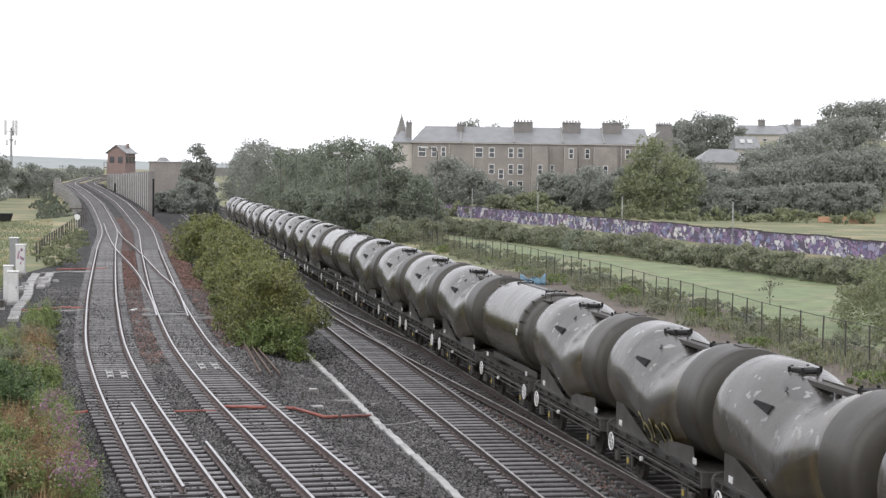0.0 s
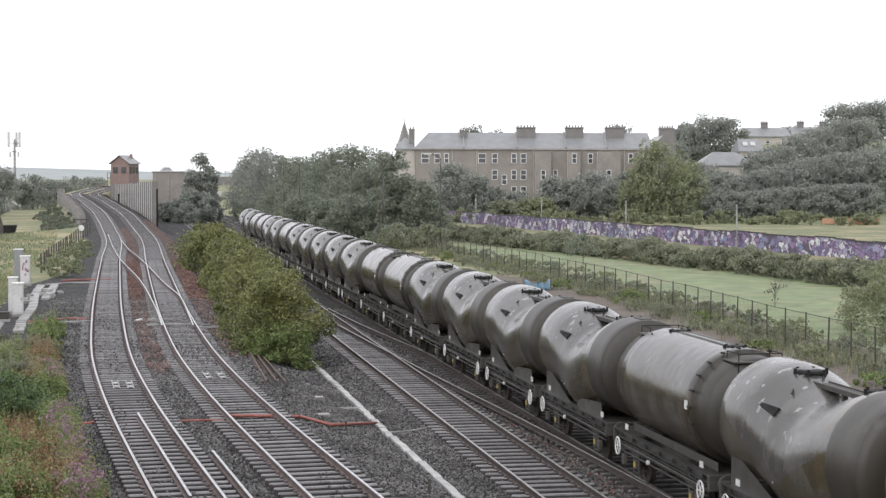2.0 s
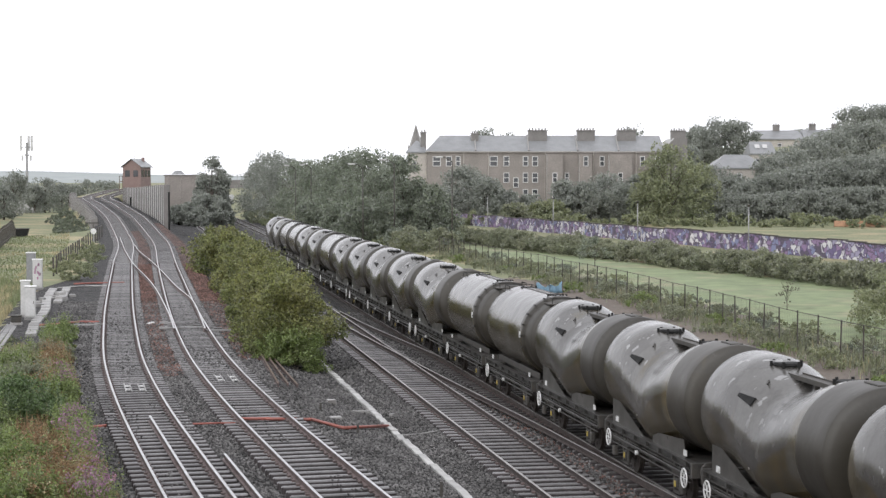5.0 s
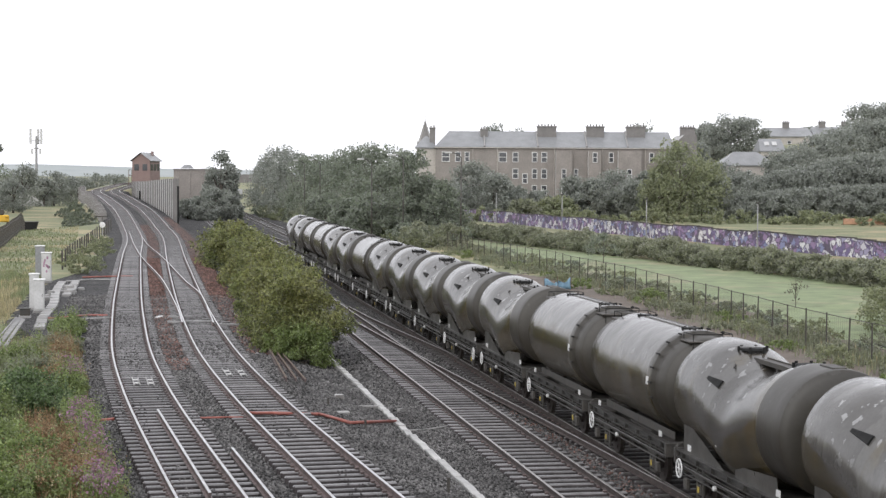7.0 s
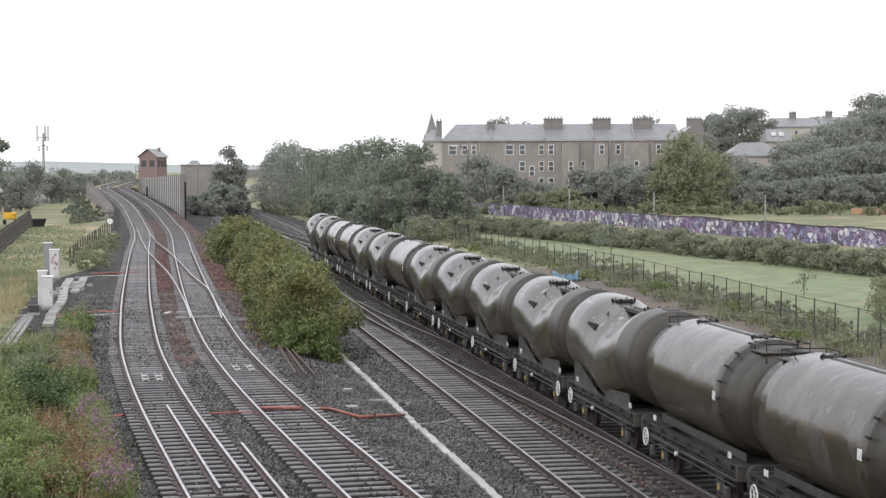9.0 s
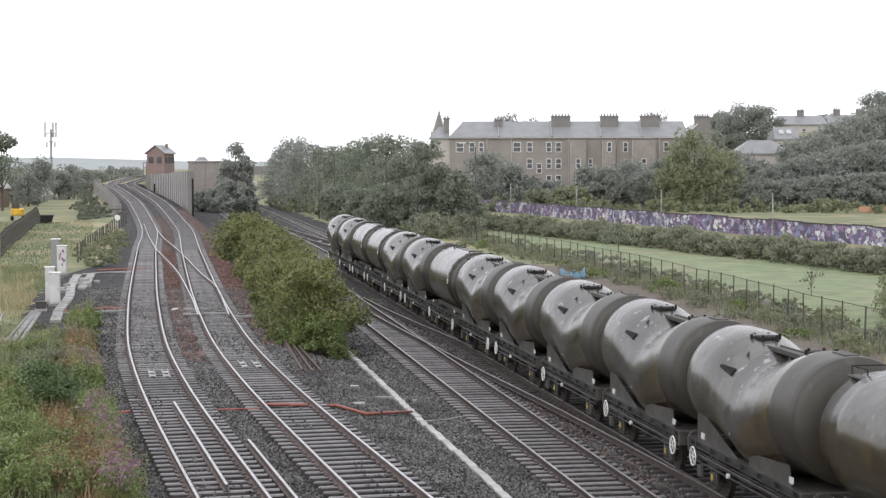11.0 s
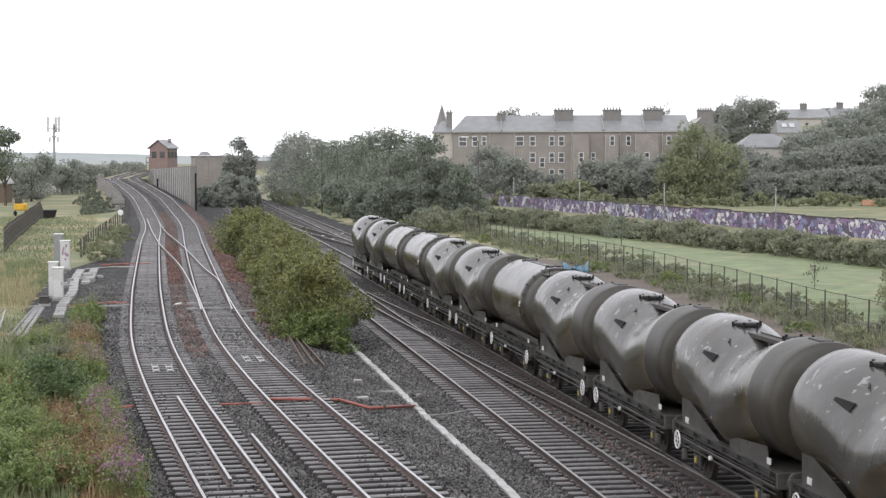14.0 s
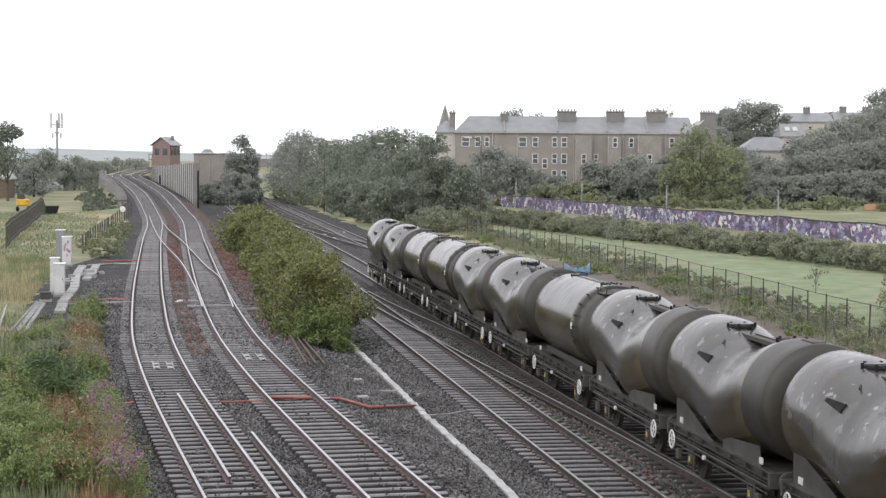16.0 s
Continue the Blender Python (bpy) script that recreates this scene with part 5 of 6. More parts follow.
for x, y in ((35.4, 189), (27.3, 219), (19.2, 249), (11.2, 279)):
    post_lamp(x, y, 4.75)


def street_lamp(x, y, h, arm, turn, material, label):
    root = empty("street_lamp", pose(x, y, ground_z(x, y), 0, 0, turn), label, "street lamp", "street lamps")
    part("post", rodded((0, 0, -0.3), (0, 0, h - 0.5), 0.09, 8, 0.06), material, root, smooth=True)
    bm = bmesh.new()
    pts = [(arm * u, 0, h - 0.5 + 0.5 * math.sin(u * math.pi / 2)) for u in np.linspace(0, 1, 6)]
    for a, b in zip(pts, pts[1:]):
        rod(bm, a, b, 0.05, 6)
    part("arm", bm, material, root)
    bm = boxed(arm - 0.05, arm + 0.75, -0.16, 0.16, h - 0.09, h + 0.09, bevel=0.05)
    part("lantern", bm, "cabinet", root, "pale lantern head")


street_lamp(3.76, 185, 10.0, 1.0, 180, "darksteel", "tall dark street lamp with a pale lantern")
for x, y, h in ((-17.0, 252, 9.5), (-14.8, 252, 9.6), (-5.9, 198, 9.4), (-2.4, 198, 9.9)):
    street_lamp(x, y, h, 0.9, 180 if x < -10 else 175, "darksteel", "dark street lamp standing among trees")

# ---- blue netting and small finds ----
def netting():
    n = 14
    verts, faces = [], []
    for j in range(4):
        for i in range(n):
            u = i / (n - 1)
            verts.append((1.9 * u, 0.12 * math.sin(i * 1.9 + j), 0.05 + j * 0.24 + 0.10 * math.sin(i * 1.1) * (j > 1) - 0.25 * (j == 3) * math.sin(u * math.pi)))
    for j in range(3):
        for i in range(n - 1):
            faces.append((j * n + i, j * n + i + 1, (j + 1) * n + i + 1, (j + 1) * n + i))
    me = mesh_of("sheet", verts, faces, "blue", True)
    root = empty("blue_netting", pose(8.2, 121.5, ground_z(8.2, 121.5), 0, 0, 12), "crumpled blue plastic netting on stakes", "netting")
    ob = part("sheet", me, None, root)
    mod = ob.modifiers.new("thick", "SOLIDIFY")
    mod.thickness = 0.02
    for u in (0.0, 0.95, 1.9):
        part("stake", rodded((u, 0.05, -0.1), (u, 0.05, 0.95), 0.025, 6), "wood", root)


netting()


# ---- far buildings ----
def window(parent, x, y, z, w, h, turn=0.0, bars=True):
    """A sash window: stone surround, white frame, dark glass; faces -y."""
    at = pose(x, y, z)
    win = part("window", boxed(-w / 2 - 0.10, w / 2 + 0.10, -0.06, 0.02, -0.14, h + 0.12), "sandstone", parent, at=at)
    part("pane", boxed(-w / 2 + 0.08, w / 2 - 0.08, -0.085, -0.064, 0.08, h - 0.08), "glass", win)
    bm = bmesh.new()
    t = 0.11
    box(bm, -w / 2, -w / 2 + t, -0.13, -0.088, 0, h)
    box(bm, w / 2 - t, w / 2, -0.13, -0.088, 0, h)
    for zz in (0, h / 2 - t / 2, h - t):
        box(bm, -w / 2 + t + 0.002, w / 2 - t - 0.002, -0.13, -0.088, zz, zz + t)
    part("frame", bm, "white", win)
    return win


def chimney(parent, x, y, z, w, d, h, pots=5):
    st = part("chimney", boxed(x - w / 2, x + w / 2, y - d / 2, y + d / 2, z - 3, z + h, bevel=0.03), "darkstone", parent)
    part("cap", boxed(x - w / 2 - 0.12, x + w / 2 + 0.12, y - d / 2 - 0.12, y + d / 2 + 0.12, z + h + 0.003, z + h + 0.2), "darkstone", st)
    for k in range(pots):
        px = x - w / 2 + w * (k + 0.5) / pots
        part("chimney_pot", rodded((px, y, z + h + 0.2), (px, y, z + h + 0.55 + 0.12 * (k % 2)), 0.16, 7, 0.13), "darkstone", st)


def roof_mesh(x0, x1, y0, y1, z0, z1, hip0=0.0, hip1=0.0, over=0.3):
    ym = (y0 + y1) / 2
    v = [(x0 - over, y0 - over, z0), (x1 + over, y0 - over, z0), (x1 + over, y1 + over, z0), (x0 - over, y1 + over, z0), (x0 + hip0, ym, z1), (x1 - hip1, ym, z1)]
    lo = [(x, y, z - 0.25) for x, y, z in v[:4]]
    bm = bmesh.new()
    vs = [bm.verts.new(q) for q in v + lo]
    for f in ((0, 1, 5, 4), (1, 2, 5), (2, 3, 4, 5), (3, 0, 4), (9, 8, 7, 6), (6, 7, 1, 0), (7, 8, 2, 1), (8, 9, 3, 2), (9, 6, 0, 3)):
        bm.faces.new([vs[i] for i in f])
    bmesh.ops.recalc_face_normals(bm, faces=bm.faces)
    return bm


def tenement():
    """Four-storey sandstone row; eaves at 11.6 m, ridge at 14.8 m."""
    y = 335
    root = empty("tenement_building", pose(0, y, 0), "long four-storey brown sandstone tenement with slate roof", "building")
    eaves, ridge, base = 11.6, 14.9, -1.2
    part("wall", boxed(2.1, 50.2, 0, 11, base, eaves), "sandstone", root)
    part("roof", roof_mesh(2.1, 46.5, 0, 11, eaves + 0.26, ridge, 2.5, 0.0), "slate", root)
    part("gutter", boxed(1.8, 50.4, -0.42, -0.32, eaves + 0.02, eaves + 0.16), "palestone", root)
    part("corner_wing", boxed(-1.6, 2.05, 1.2, 10, base, eaves - 0.1), "palestone", root)
    part("wing_roof", roof_mesh(-1.6, 2.0, 1.2, 10, eaves + 0.16, ridge - 1.0, 1.6, 1.6), "slate", root)
    # sloping-shouldered gable at the far end; its shade is put into dark stone
    bm = bmesh.new()
    poly = [(46.8, eaves - 3), (46.8, eaves + 0.9), (48.6, ridge - 0.6), (51.0, ridge - 0.6), (51.0, base), (46.8, base)]
    va = [bm.verts.new((x, -0.5, z)) for x, z in poly]
    vb = [bm.verts.new((x, 11.2, z)) for x, z in poly]
    bm.faces.new(va)
    bm.faces.new(vb[::-1])
    for i in range(len(poly)):
        j = (i + 1) % len(poly)
        bm.faces.new((va[i], va[j], vb[j], vb[i]))
    bmesh.ops.recalc_face_normals(bm, faces=bm.faces)
    part("gable", bm, "darkstone", root)
    chimney(root, 49.7, 3, ridge - 0.6, 2.8, 1.4, 1.3, 6)
    for x, w in ((11.2, 1.4), (23.1, 3.6), (32.3, 3.4), (40.0, 3.6)):
        chimney(root, x, 4.2, ridge - 0.4, w, 1.6, 1.2 if w > 2 else 0.6, 6 if w > 2 else 3)
    for x in (11.2, 23.1, 32.3, 40.0):
        part("roof_skew", rodded((x - 1.9 if x > 12 else x, -0.35, eaves + 0.34), (x - 1.9 if x > 12 else x, 5.4, ridge + 0.05), 0.16, 6), "darkstone", root)
    # projecting stair bays
    for x0, x1 in ((24.5, 27.5), (30.6, 33.0), (36.2, 40.5), (43.9, 46.4)):
        part("stair_bay", boxed(x0, x1, -1.6, -0.002, base, eaves - 0.4), "sandstone", root)
    for x in (9.0, 13.6, 24.3, 33.4, 41.4):
        part("downpipe", rodded((x, -0.12, base), (x, -0.12, eaves), 0.09, 6), "palestone", root)
    # tall sashes crowd the left half; the stair bays have few
    for x, w, storeys in ((3.9, 1.5, (0, 3)), (6.2, 1.1, (0,)), (7.9, 0.9, (0,)), (14.6, 1.5, (0,)), (17.0, 1.1, (0, 1)), (18.8, 1.0, (1, 2, 3)), (20.6, 1.0, (0, 1, 2, 3)), (22.4, 1.1, (0, 1, 2, 3)),
                          (26.0, 0.9, (1, 2)), (28.4, 0.8, (1,)), (31.8, 0.9, (0, 2)), (35.0, 0.9, (0,)), (38.3, 0.9, (1, 2)), (42.6, 0.9, (0, 1)), (45.2, 0.9, (0,))):
        y = -1.6 if 24.5 < x < 27.5 or 30.6 < x < 33.0 or 36.2 < x < 40.5 or 43.9 < x < 46.4 else 0
        for k in storeys:
            window(root, x, y, (9.0, 5.9, 2.8, -0.2)[k] - (0.9 if x == 18.8 else 0), w, 1.9)
    window(root, -0.3, 1.2, 8.4, 0.8, 1.6)
    chimney(root, 1.4, 3.5, eaves + 2.6, 1.1, 1.2, 1.1, 2)


tenement()


def church_spire():
    root = empty("church_spire", pose(0.0, 410, 0), "dark slender church spire behind the rooftops", "church")
    part("tower", boxed(-1.9, 1.9, -1.9, 1.9, 0, 12.6, bevel=0.1), "darkstone", root)
    part("spire", rodded((0, 0, 12.6), (0, 0, 19.0), 2.0, 8, 0.05), "darkstone", root)
    part("finial", rodded((0, 0, 18.8), (0, 0, 20.2), 0.08, 6, 0.03), "darksteel", root)
    for sx in (-1, 1):
        part("pinnacle", rodded((sx * 1.7, -1.7, 12.6), (sx * 1.7, -1.7, 14.4), 0.35, 6, 0.03), "darkstone", root)


church_spire()


def house(x, y, w, d, eaves, ridge, label, material="palestone", turn=0, chimneys=1, skylights=0, hip=2.0):
    g = ground_z(x, y) - 1.5
    root = empty("house", pose(x, y, 0, 0, 0, turn), label, "house")
    part("wall", boxed(-w / 2, w / 2, -d / 2, d / 2, g, eaves), material, root)
    part("roof", roof_mesh(-w / 2, w / 2, -d / 2, d / 2, eaves + 0.26, ridge, hip, hip), "slate", root)
    for k in range(chimneys):
        chimney(root, -w / 2 + w * (k + 0.5) / chimneys, 0, ridge - 0.5, 1.6, 0.9, 1.6, 3)
    n = max(2, int(w / 3))
    for k in range(n):
        window(root, -w / 2 + w * (k + 0.5) / n, -d / 2, eaves - 2.2, 1.0, 1.4)
    for k in range(skylights):
        bm = boxed(-0.5, 0.5, -0.7, 0.7, 0, 0.08)
        part("skylight", bm, "cabinet", root, at=pose(-1 + 1.6 * k, -d / 4, eaves + (ridge - eaves) * 0.55 + 0.22, math.degrees(math.atan2(ridge - eaves, d / 2))))


house(62.0, 345, 10.5, 8, 8.5, 11.3, "house with pale walls and a grey hipped roof among trees", hip=3.0, chimneys=0)
house(72.5, 375, 5.0, 8, 11.6, 14.4, "small house with roof windows on the wooded slope", hip=0.2, chimneys=0, skylights=2)
house(87.0, 430, 11, 9, 15.8, 18.2, "pale terraced house on the hill", chimneys=1, hip=0.2)
house(98.5, 430, 11, 9, 16.0, 18.4, "pale terraced house with a large chimney on the hill", chimneys=2, hip=0.2)
house(110, 432, 11, 9, 16.0, 18.2, "pale terraced house on the hill", chimneys=1, hip=0.2)


def signal_box():
    """Two-storey red brick signal box with a gabled slate roof and a stair."""
    root = empty("signal_box", pose(-61.2, 385, 4.0, 0, 0, -14), "red brick railway signal box with a gabled slate roof", "signal box")
    w, d, eaves, ridge = 2.05, 5.6, 5.2, 6.8
    part("wall", boxed(-w, w, 0, d, -1, eaves), "brick", root)
    bm = bmesh.new()
    vs = [bm.verts.new(q) for y in (-0.01, d) for q in ((-w, y, eaves), (w, y, eaves), (0, y, ridge - 0.12))]
    bmesh.ops.convex_hull(bm, input=vs)
    part("gable", bm, "brick", root)
    for sx in (-1, 1):
        bm = bmesh.new()
        vs = [bm.verts.new((x, y, z + t)) for y in (-0.4, d + 0.4) for x, z in ((0, ridge), (sx * (w + 0.4), eaves - 0.2)) for t in (0, 0.14)]
        bmesh.ops.convex_hull(bm, input=vs)
        part("roof_slope", bm, "slate", root)
    for x in (-1.0, 0.9):
        part("window", boxed(x - 0.55, x + 0.55, -0.03, -0.004, 3.0, 4.4), "glass", root)
    for y in (1.0, 2.8, 4.6):
        part("window", boxed(w + 0.004, w + 0.03, y - 0.7, y + 0.7, 3.0, 4.4), "glass", root)
    part("balcony", boxed(-w - 1.1, -w - 0.02, 0.5, 4, 1.9, 2.1), "wood", root)
    for y in (0.6, 2.2, 3.9):
        part("balcony_post", boxed(-w - 1.1, -w - 1.0, y - 0.05, y + 0.05, -1, 3.1), "wood", root)
    part("balcony_rail", boxed(-w - 1.1, -w - 1.02, 0.5, 4, 3.1, 3.2), "wood", root)
    part("chimney", boxed(0.5, 1.0, 4.2, 4.7, 6.0, 7.2), "brick", root)
    part("aerial", rodded((-0.2, 2, 6.4), (-0.2, 2, 8.9), 0.04, 5), "steel", root)


signal_box()


def retaining_wall(shift, y0, y1, top_of, label):
    """Dark wall with piers beside the climbing tracks."""
    root = empty("retaining_wall", Matrix(), label, "wall")
    p = offset_path(PATH_B if shift > 0 else PATH_A, shift)
    ys = np.arange(y0, y1, 3.5)
    for ya, yb in zip(ys, ys[1:]):
        a, b = Vector((x_of(p, ya), ya, 0)), Vector((x_of(p, yb), yb, 0))
        ang = math.degrees(math.atan2(b.y - a.y, b.x - a.x))
        c, ln = (a + b) / 2, (b - a).length
        top = top_of(c.y)
        part("wall_panel", boxed(-ln / 2 - 0.02, ln / 2 + 0.02, -0.25, 0.25, -2, top), "darkstone", root, at=pose(c.x, c.y, 0, 0, 0, ang))
        part("pier", boxed(-0.3, 0.3, -0.4, 0.42, -2, top + 0.15), "darkstone", root, at=pose(a.x, a.y, 0, 0, 0, ang))


retaining_wall(3.4, 236, 372, lambda y: float(np.interp(y, [236, 250, 290, 330, 372], [5.9, 5.8, 5.2, 4.9, 4.6])), "long dark stone wall with piers beside the curving tracks")
retaining_wall(-2.7, 226, 335, lambda y: rail_z(y) + 0.45, "low dark stone parapet wall on the railway embankment")


def goods_shed():
    root = empty("brick_shed", pose(-41.5, 332, 0), "low brown brick shed with a flat parapet behind scrub", "building")
    part("wall", boxed(-5.2, 2.6, 0, 14, -1.2, 7.2), "sandstone", root)
    for x in (-4.6, -2.4, -0.2, 2.0):
        part("pilaster", boxed(x - 0.3, x + 0.3, -0.16, -0.003, -1.2, 7.0), "sandstone", root)
    part("quoin", boxed(0.5, 1.6, -0.12, -0.003, 3.4, 5.4), "palestone", root)
    part("coping", boxed(-5.35, 2.75, -0.15, 14.15, 7.203, 7.45), "darkstone", root)
    part("roof_vent", rodded((-3.2, 4, 7.5), (-3.2, 4, 8.2), 1.3, 12, 0.6), "slate", root)
    for x0, w in ((-5.2, 2.0), (0.2, 1.6)):
        part("lean_to", boxed(x0 - w, x0, 3, 9, -1.2, 5.2), "sandstone", root)


goods_shed()


def road_bridge():
    root = empty("road_bridge", pose(-34, 400, 0), "dark girder road bridge across the railway", "bridge")
    part("girder", boxed(-16, 26, -0.4, 0.4, 4.4, 6.3, bevel=0.03), "darkstone", root)
    part("deck", boxed(-16, 26, 0.41, 9, 5.2, 5.8), "darkstone", root)
    for x in (-12, 16):
        part("pier", boxed(x - 1, x + 1, 0.5, 8.5, -1.5, 5.19), "brick", root)
    part("handrail", boxed(-16, 26, -0.1, 0.0, 7.45, 7.55), "steel", root)
    for k in range(22):
        part("baluster", boxed(-16 + 2 * k - 0.05, -16 + 2 * k + 0.05, -0.1, 0.0, 6.3, 7.45), "steel", root)


road_bridge()


def mast():
    x, y = -86.3, 397
    g = ground_z(x, y)
    root = empty("phone_mast", pose(x, y, g), "slim grey mobile phone mast with panel antennas", "mast")
    part("pole", rodded((0, 0, 0), (0, 0, 15.4), 0.38, 10, 0.22), "steel", root)
    part("collar", rodded((0, 0, 12.5), (0, 0, 12.8), 0.5, 10), "steel", root)
    for k, (dx, dy) in enumerate(((-1.2, -0.4), (1.2, -0.4), (0.2, 1.1))):
        part("antenna", boxed(dx - 0.25, dx + 0.25, dy - 0.15, dy + 0.15, 13.6, 17.0, bevel=0.05), "cabinet", root)
        part("bracket", rodded((0, 0, 14.4), (dx, dy, 14.4), 0.08, 6), "steel", root)
    for dx in (-1.3, 1.3):
        part("lower_antenna", boxed(dx * 0.7 - 0.2, dx * 0.7 + 0.2, -0.4, -0.1, 11.4, 12.6, bevel=0.05), "cabinet", root)
    root = empty("mast_hut", pose(x + 0.4, y - 6, ground_z(x, y - 6)), "pale equipment hut below a mast", "hut")
    part("wall", boxed(-2.8, 2.8, -1.5, 1.5, -0.5, 3.0, bevel=0.05), "cabinet", root)
    part("roof", boxed(-2.95, 2.95, -1.65, 1.65, 3.003, 3.2, bevel=0.03), "steel", root)
    part("door", boxed(-0.5, 0.5, -1.56, -1.503, 0, 2.1), "steel", root)


mast()


def yard():
    root = empty("yard_shed", pose(-83, 318, ground_z(-83, 318), 0, 0, 6), "dark shed with a pale metal roof in a yard", "shed")
    part("wall", boxed(-7, 5.5, -3, 5, -0.5, 3.4), "wood", root)
    part("roof", roof_mesh(-7, 5.5, -3, 5, 3.6, 4.9, 0.2, 0.2), "cabinet", root)
    part("door", boxed(1, 3.4, -3.06, -3.003, 0, 2.6), "darksteel", root)
    for x, y, tilt in ((-58.2, 246, 1), (-62.4, 240, 0)):
        root = empty("digger", pose(x, y, ground_z(x, y), 0, 0, 15), "small yellow digger parked in a yard", "digger")
        part("body", boxed(-0.9, 0.9, -1.1, 1.1, 0.75, 1.7, bevel=0.12), "digger", root)
        part("cab", boxed(-0.8, 0.2, -0.9, 0.4, 1.70, 2.5, bevel=0.08), "darksteel", root)
        part("boom", rodded((0.5, -0.9, 1.4), (0.6, -2.4, 2.6 - tilt), 0.14, 6), "digger", root)
        for sx in (-1, 1):
            part("crawler", boxed(sx * 0.75 - 0.22, sx * 0.75 + 0.22, -1.3, 1.3, 0.0, 0.72, bevel=0.2), "black", root)
    x, y = -52.0, 235
    root = empty("black_skip", pose(x, y, ground_z(x, y), 0, 0, 8), "black waste skip on grass", "skip")
    bm = boxed(-1.1, 1.1, -0.8, 0.8, 0.05, 1.1, bevel=0.04)
    for v in bm.verts:
        if v.co.z < 0.5:
            v.co.x *= 0.75
    part("body", bm, "black", root)
    part("rim", boxed(-1.15, 1.15, -0.85, 0.85, 1.103, 1.18, bevel=0.02), "darksteel", root)
    # shunting signal disc, posts and a far signal
    root = empty("disc_signal", pose(-33.6, 186, ground_z(-33.6, 186)), "small white disc signal on a post", "railway signal")
    part("post", rodded((0, 0, -0.2), (0, 0, 1.3), 0.05, 8), "steel", root)
    part("disc", rodded((0, -0.05, 1.5), (0, 0.0, 1.5), 0.30, 18), "white", root)
    part("arm", boxed(-0.9, 0.6, 0.06, 0.12, 2.3, 2.42), "darksteel", root)
    part("arm_post", rodded((0, 0.09, 1.3), (0, 0.09, 2.4), 0.04, 6), "darksteel", root)
    for x, y, z, h in ((-31.8, 230, 1.2, 3.6), (x_of(PATH_B, 292) + 2.5, 292, 2.8, 2.2)):
        z = ground_z(x, y)
        root = empty("lineside_post", pose(x, y, z), "tall black post beside the tracks", "post")
        part("shaft", boxed(-0.11, 0.11, -0.11, 0.11, -0.3, h + 1.2 - z + 0.2, bevel=0.02), "black", root)
        part("cap", boxed(-0.14, 0.14, -0.14, 0.14, h + 1.4 - z, h + 1.5 - z), "black", root)
    x, y = -34.6, 330
    root = empty("colour_signal", pose(x, y, ground_z(x, y)), "grey railway signal post with a pale head", "railway signal")
    part("post", rodded((0, 0, -0.2), (0, 0, 4.2), 0.11, 8), "steel", root)
    part("head", boxed(-0.9, 0.9, -0.1, 0.1, 3.6, 4.6, bevel=0.04), "cabinet", root)
    # orange barrier on the slope
    x, y = 70, 278
    root = empty("orange_barrier", pose(x, y, ground_z(x, y), 0, 0, -8), "long orange mesh barrier on rough grass", "barrier")
    part("panel", boxed(-4.4, 4.4, -0.04, 0.04, 0.1, 1.0, bevel=0.01), "bare", root)
    for k in range(6):
        part("stake", boxed(-4.4 + 1.76 * k - 0.04, -4.4 + 1.76 * k + 0.04, 0.045, 0.12, -0.2, 1.1), "wood", root)


yard()


def far_hill(name, pts, dist, label, z0=-2):
    """A ridge far off: a long rounded bank."""
    verts, faces = [], []
    n = len(pts)
    for depth, k in ((0, 0.0), (dist * 0.12, 0.55), (dist * 0.22, 0.85), (dist * 0.32, 1.0), (dist * 0.6, 0.9)):
        for px, top in pts:
            verts.append((px_at(px, dist * 1.32) if depth > dist * 0.3 else px_at(px, dist + depth), dist + depth, z0 + (top - z0) * k))
    for j in range(4):
        for i in range(n - 1):
            faces.append((j * n + i, j * n + i + 1, (j + 1) * n + i + 1, (j + 1) * n + i))
    return tagged(new(name, mesh_of(name, verts, faces, "hill", True)), label, "hill", kind="structure")


D = 2000
R = D * 1.32
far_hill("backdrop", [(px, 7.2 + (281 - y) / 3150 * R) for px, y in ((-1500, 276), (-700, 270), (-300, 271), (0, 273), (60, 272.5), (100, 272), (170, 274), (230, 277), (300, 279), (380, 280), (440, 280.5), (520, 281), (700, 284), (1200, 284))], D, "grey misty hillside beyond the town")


def blades(name, xs, ys, hs, material, width=0.02, lean=0.35):
    """Grass blades, each a thin bent strip."""
    n = len(xs)
    zs = np.array([ground_z(float(a), float(b)) for a, b in zip(xs, ys)])
    base = np.stack([xs, ys, zs - 0.03], 1)
    ang = RNG.uniform(0, 2 * math.pi, n)
    side = np.stack([np.cos(ang), np.sin(ang), np.zeros(n)], 1) * width
    bend = np.stack([-np.sin(ang), np.cos(ang), np.zeros(n)], 1) * (hs * RNG.uniform(-lean, lean, n))[:, None]
    up = np.array([0, 0, 1.0]) * hs[:, None]
    v = np.stack([base - side, base + side, base + up * 0.6 + bend * 0.4 + side * 0.7, base + up * 0.6 + bend * 0.4 - side * 0.7, base + up + bend], 1).reshape(-1, 3)
    k = np.arange(n)[:, None] * 5
    faces = [tuple(q) for q in (k + np.array([0, 1, 2, 3])).tolist()] + [tuple(q) for q in (k + np.array([3, 2, 4])).tolist()]
    return new(name, mesh_of(name, v.tolist(), faces, material))


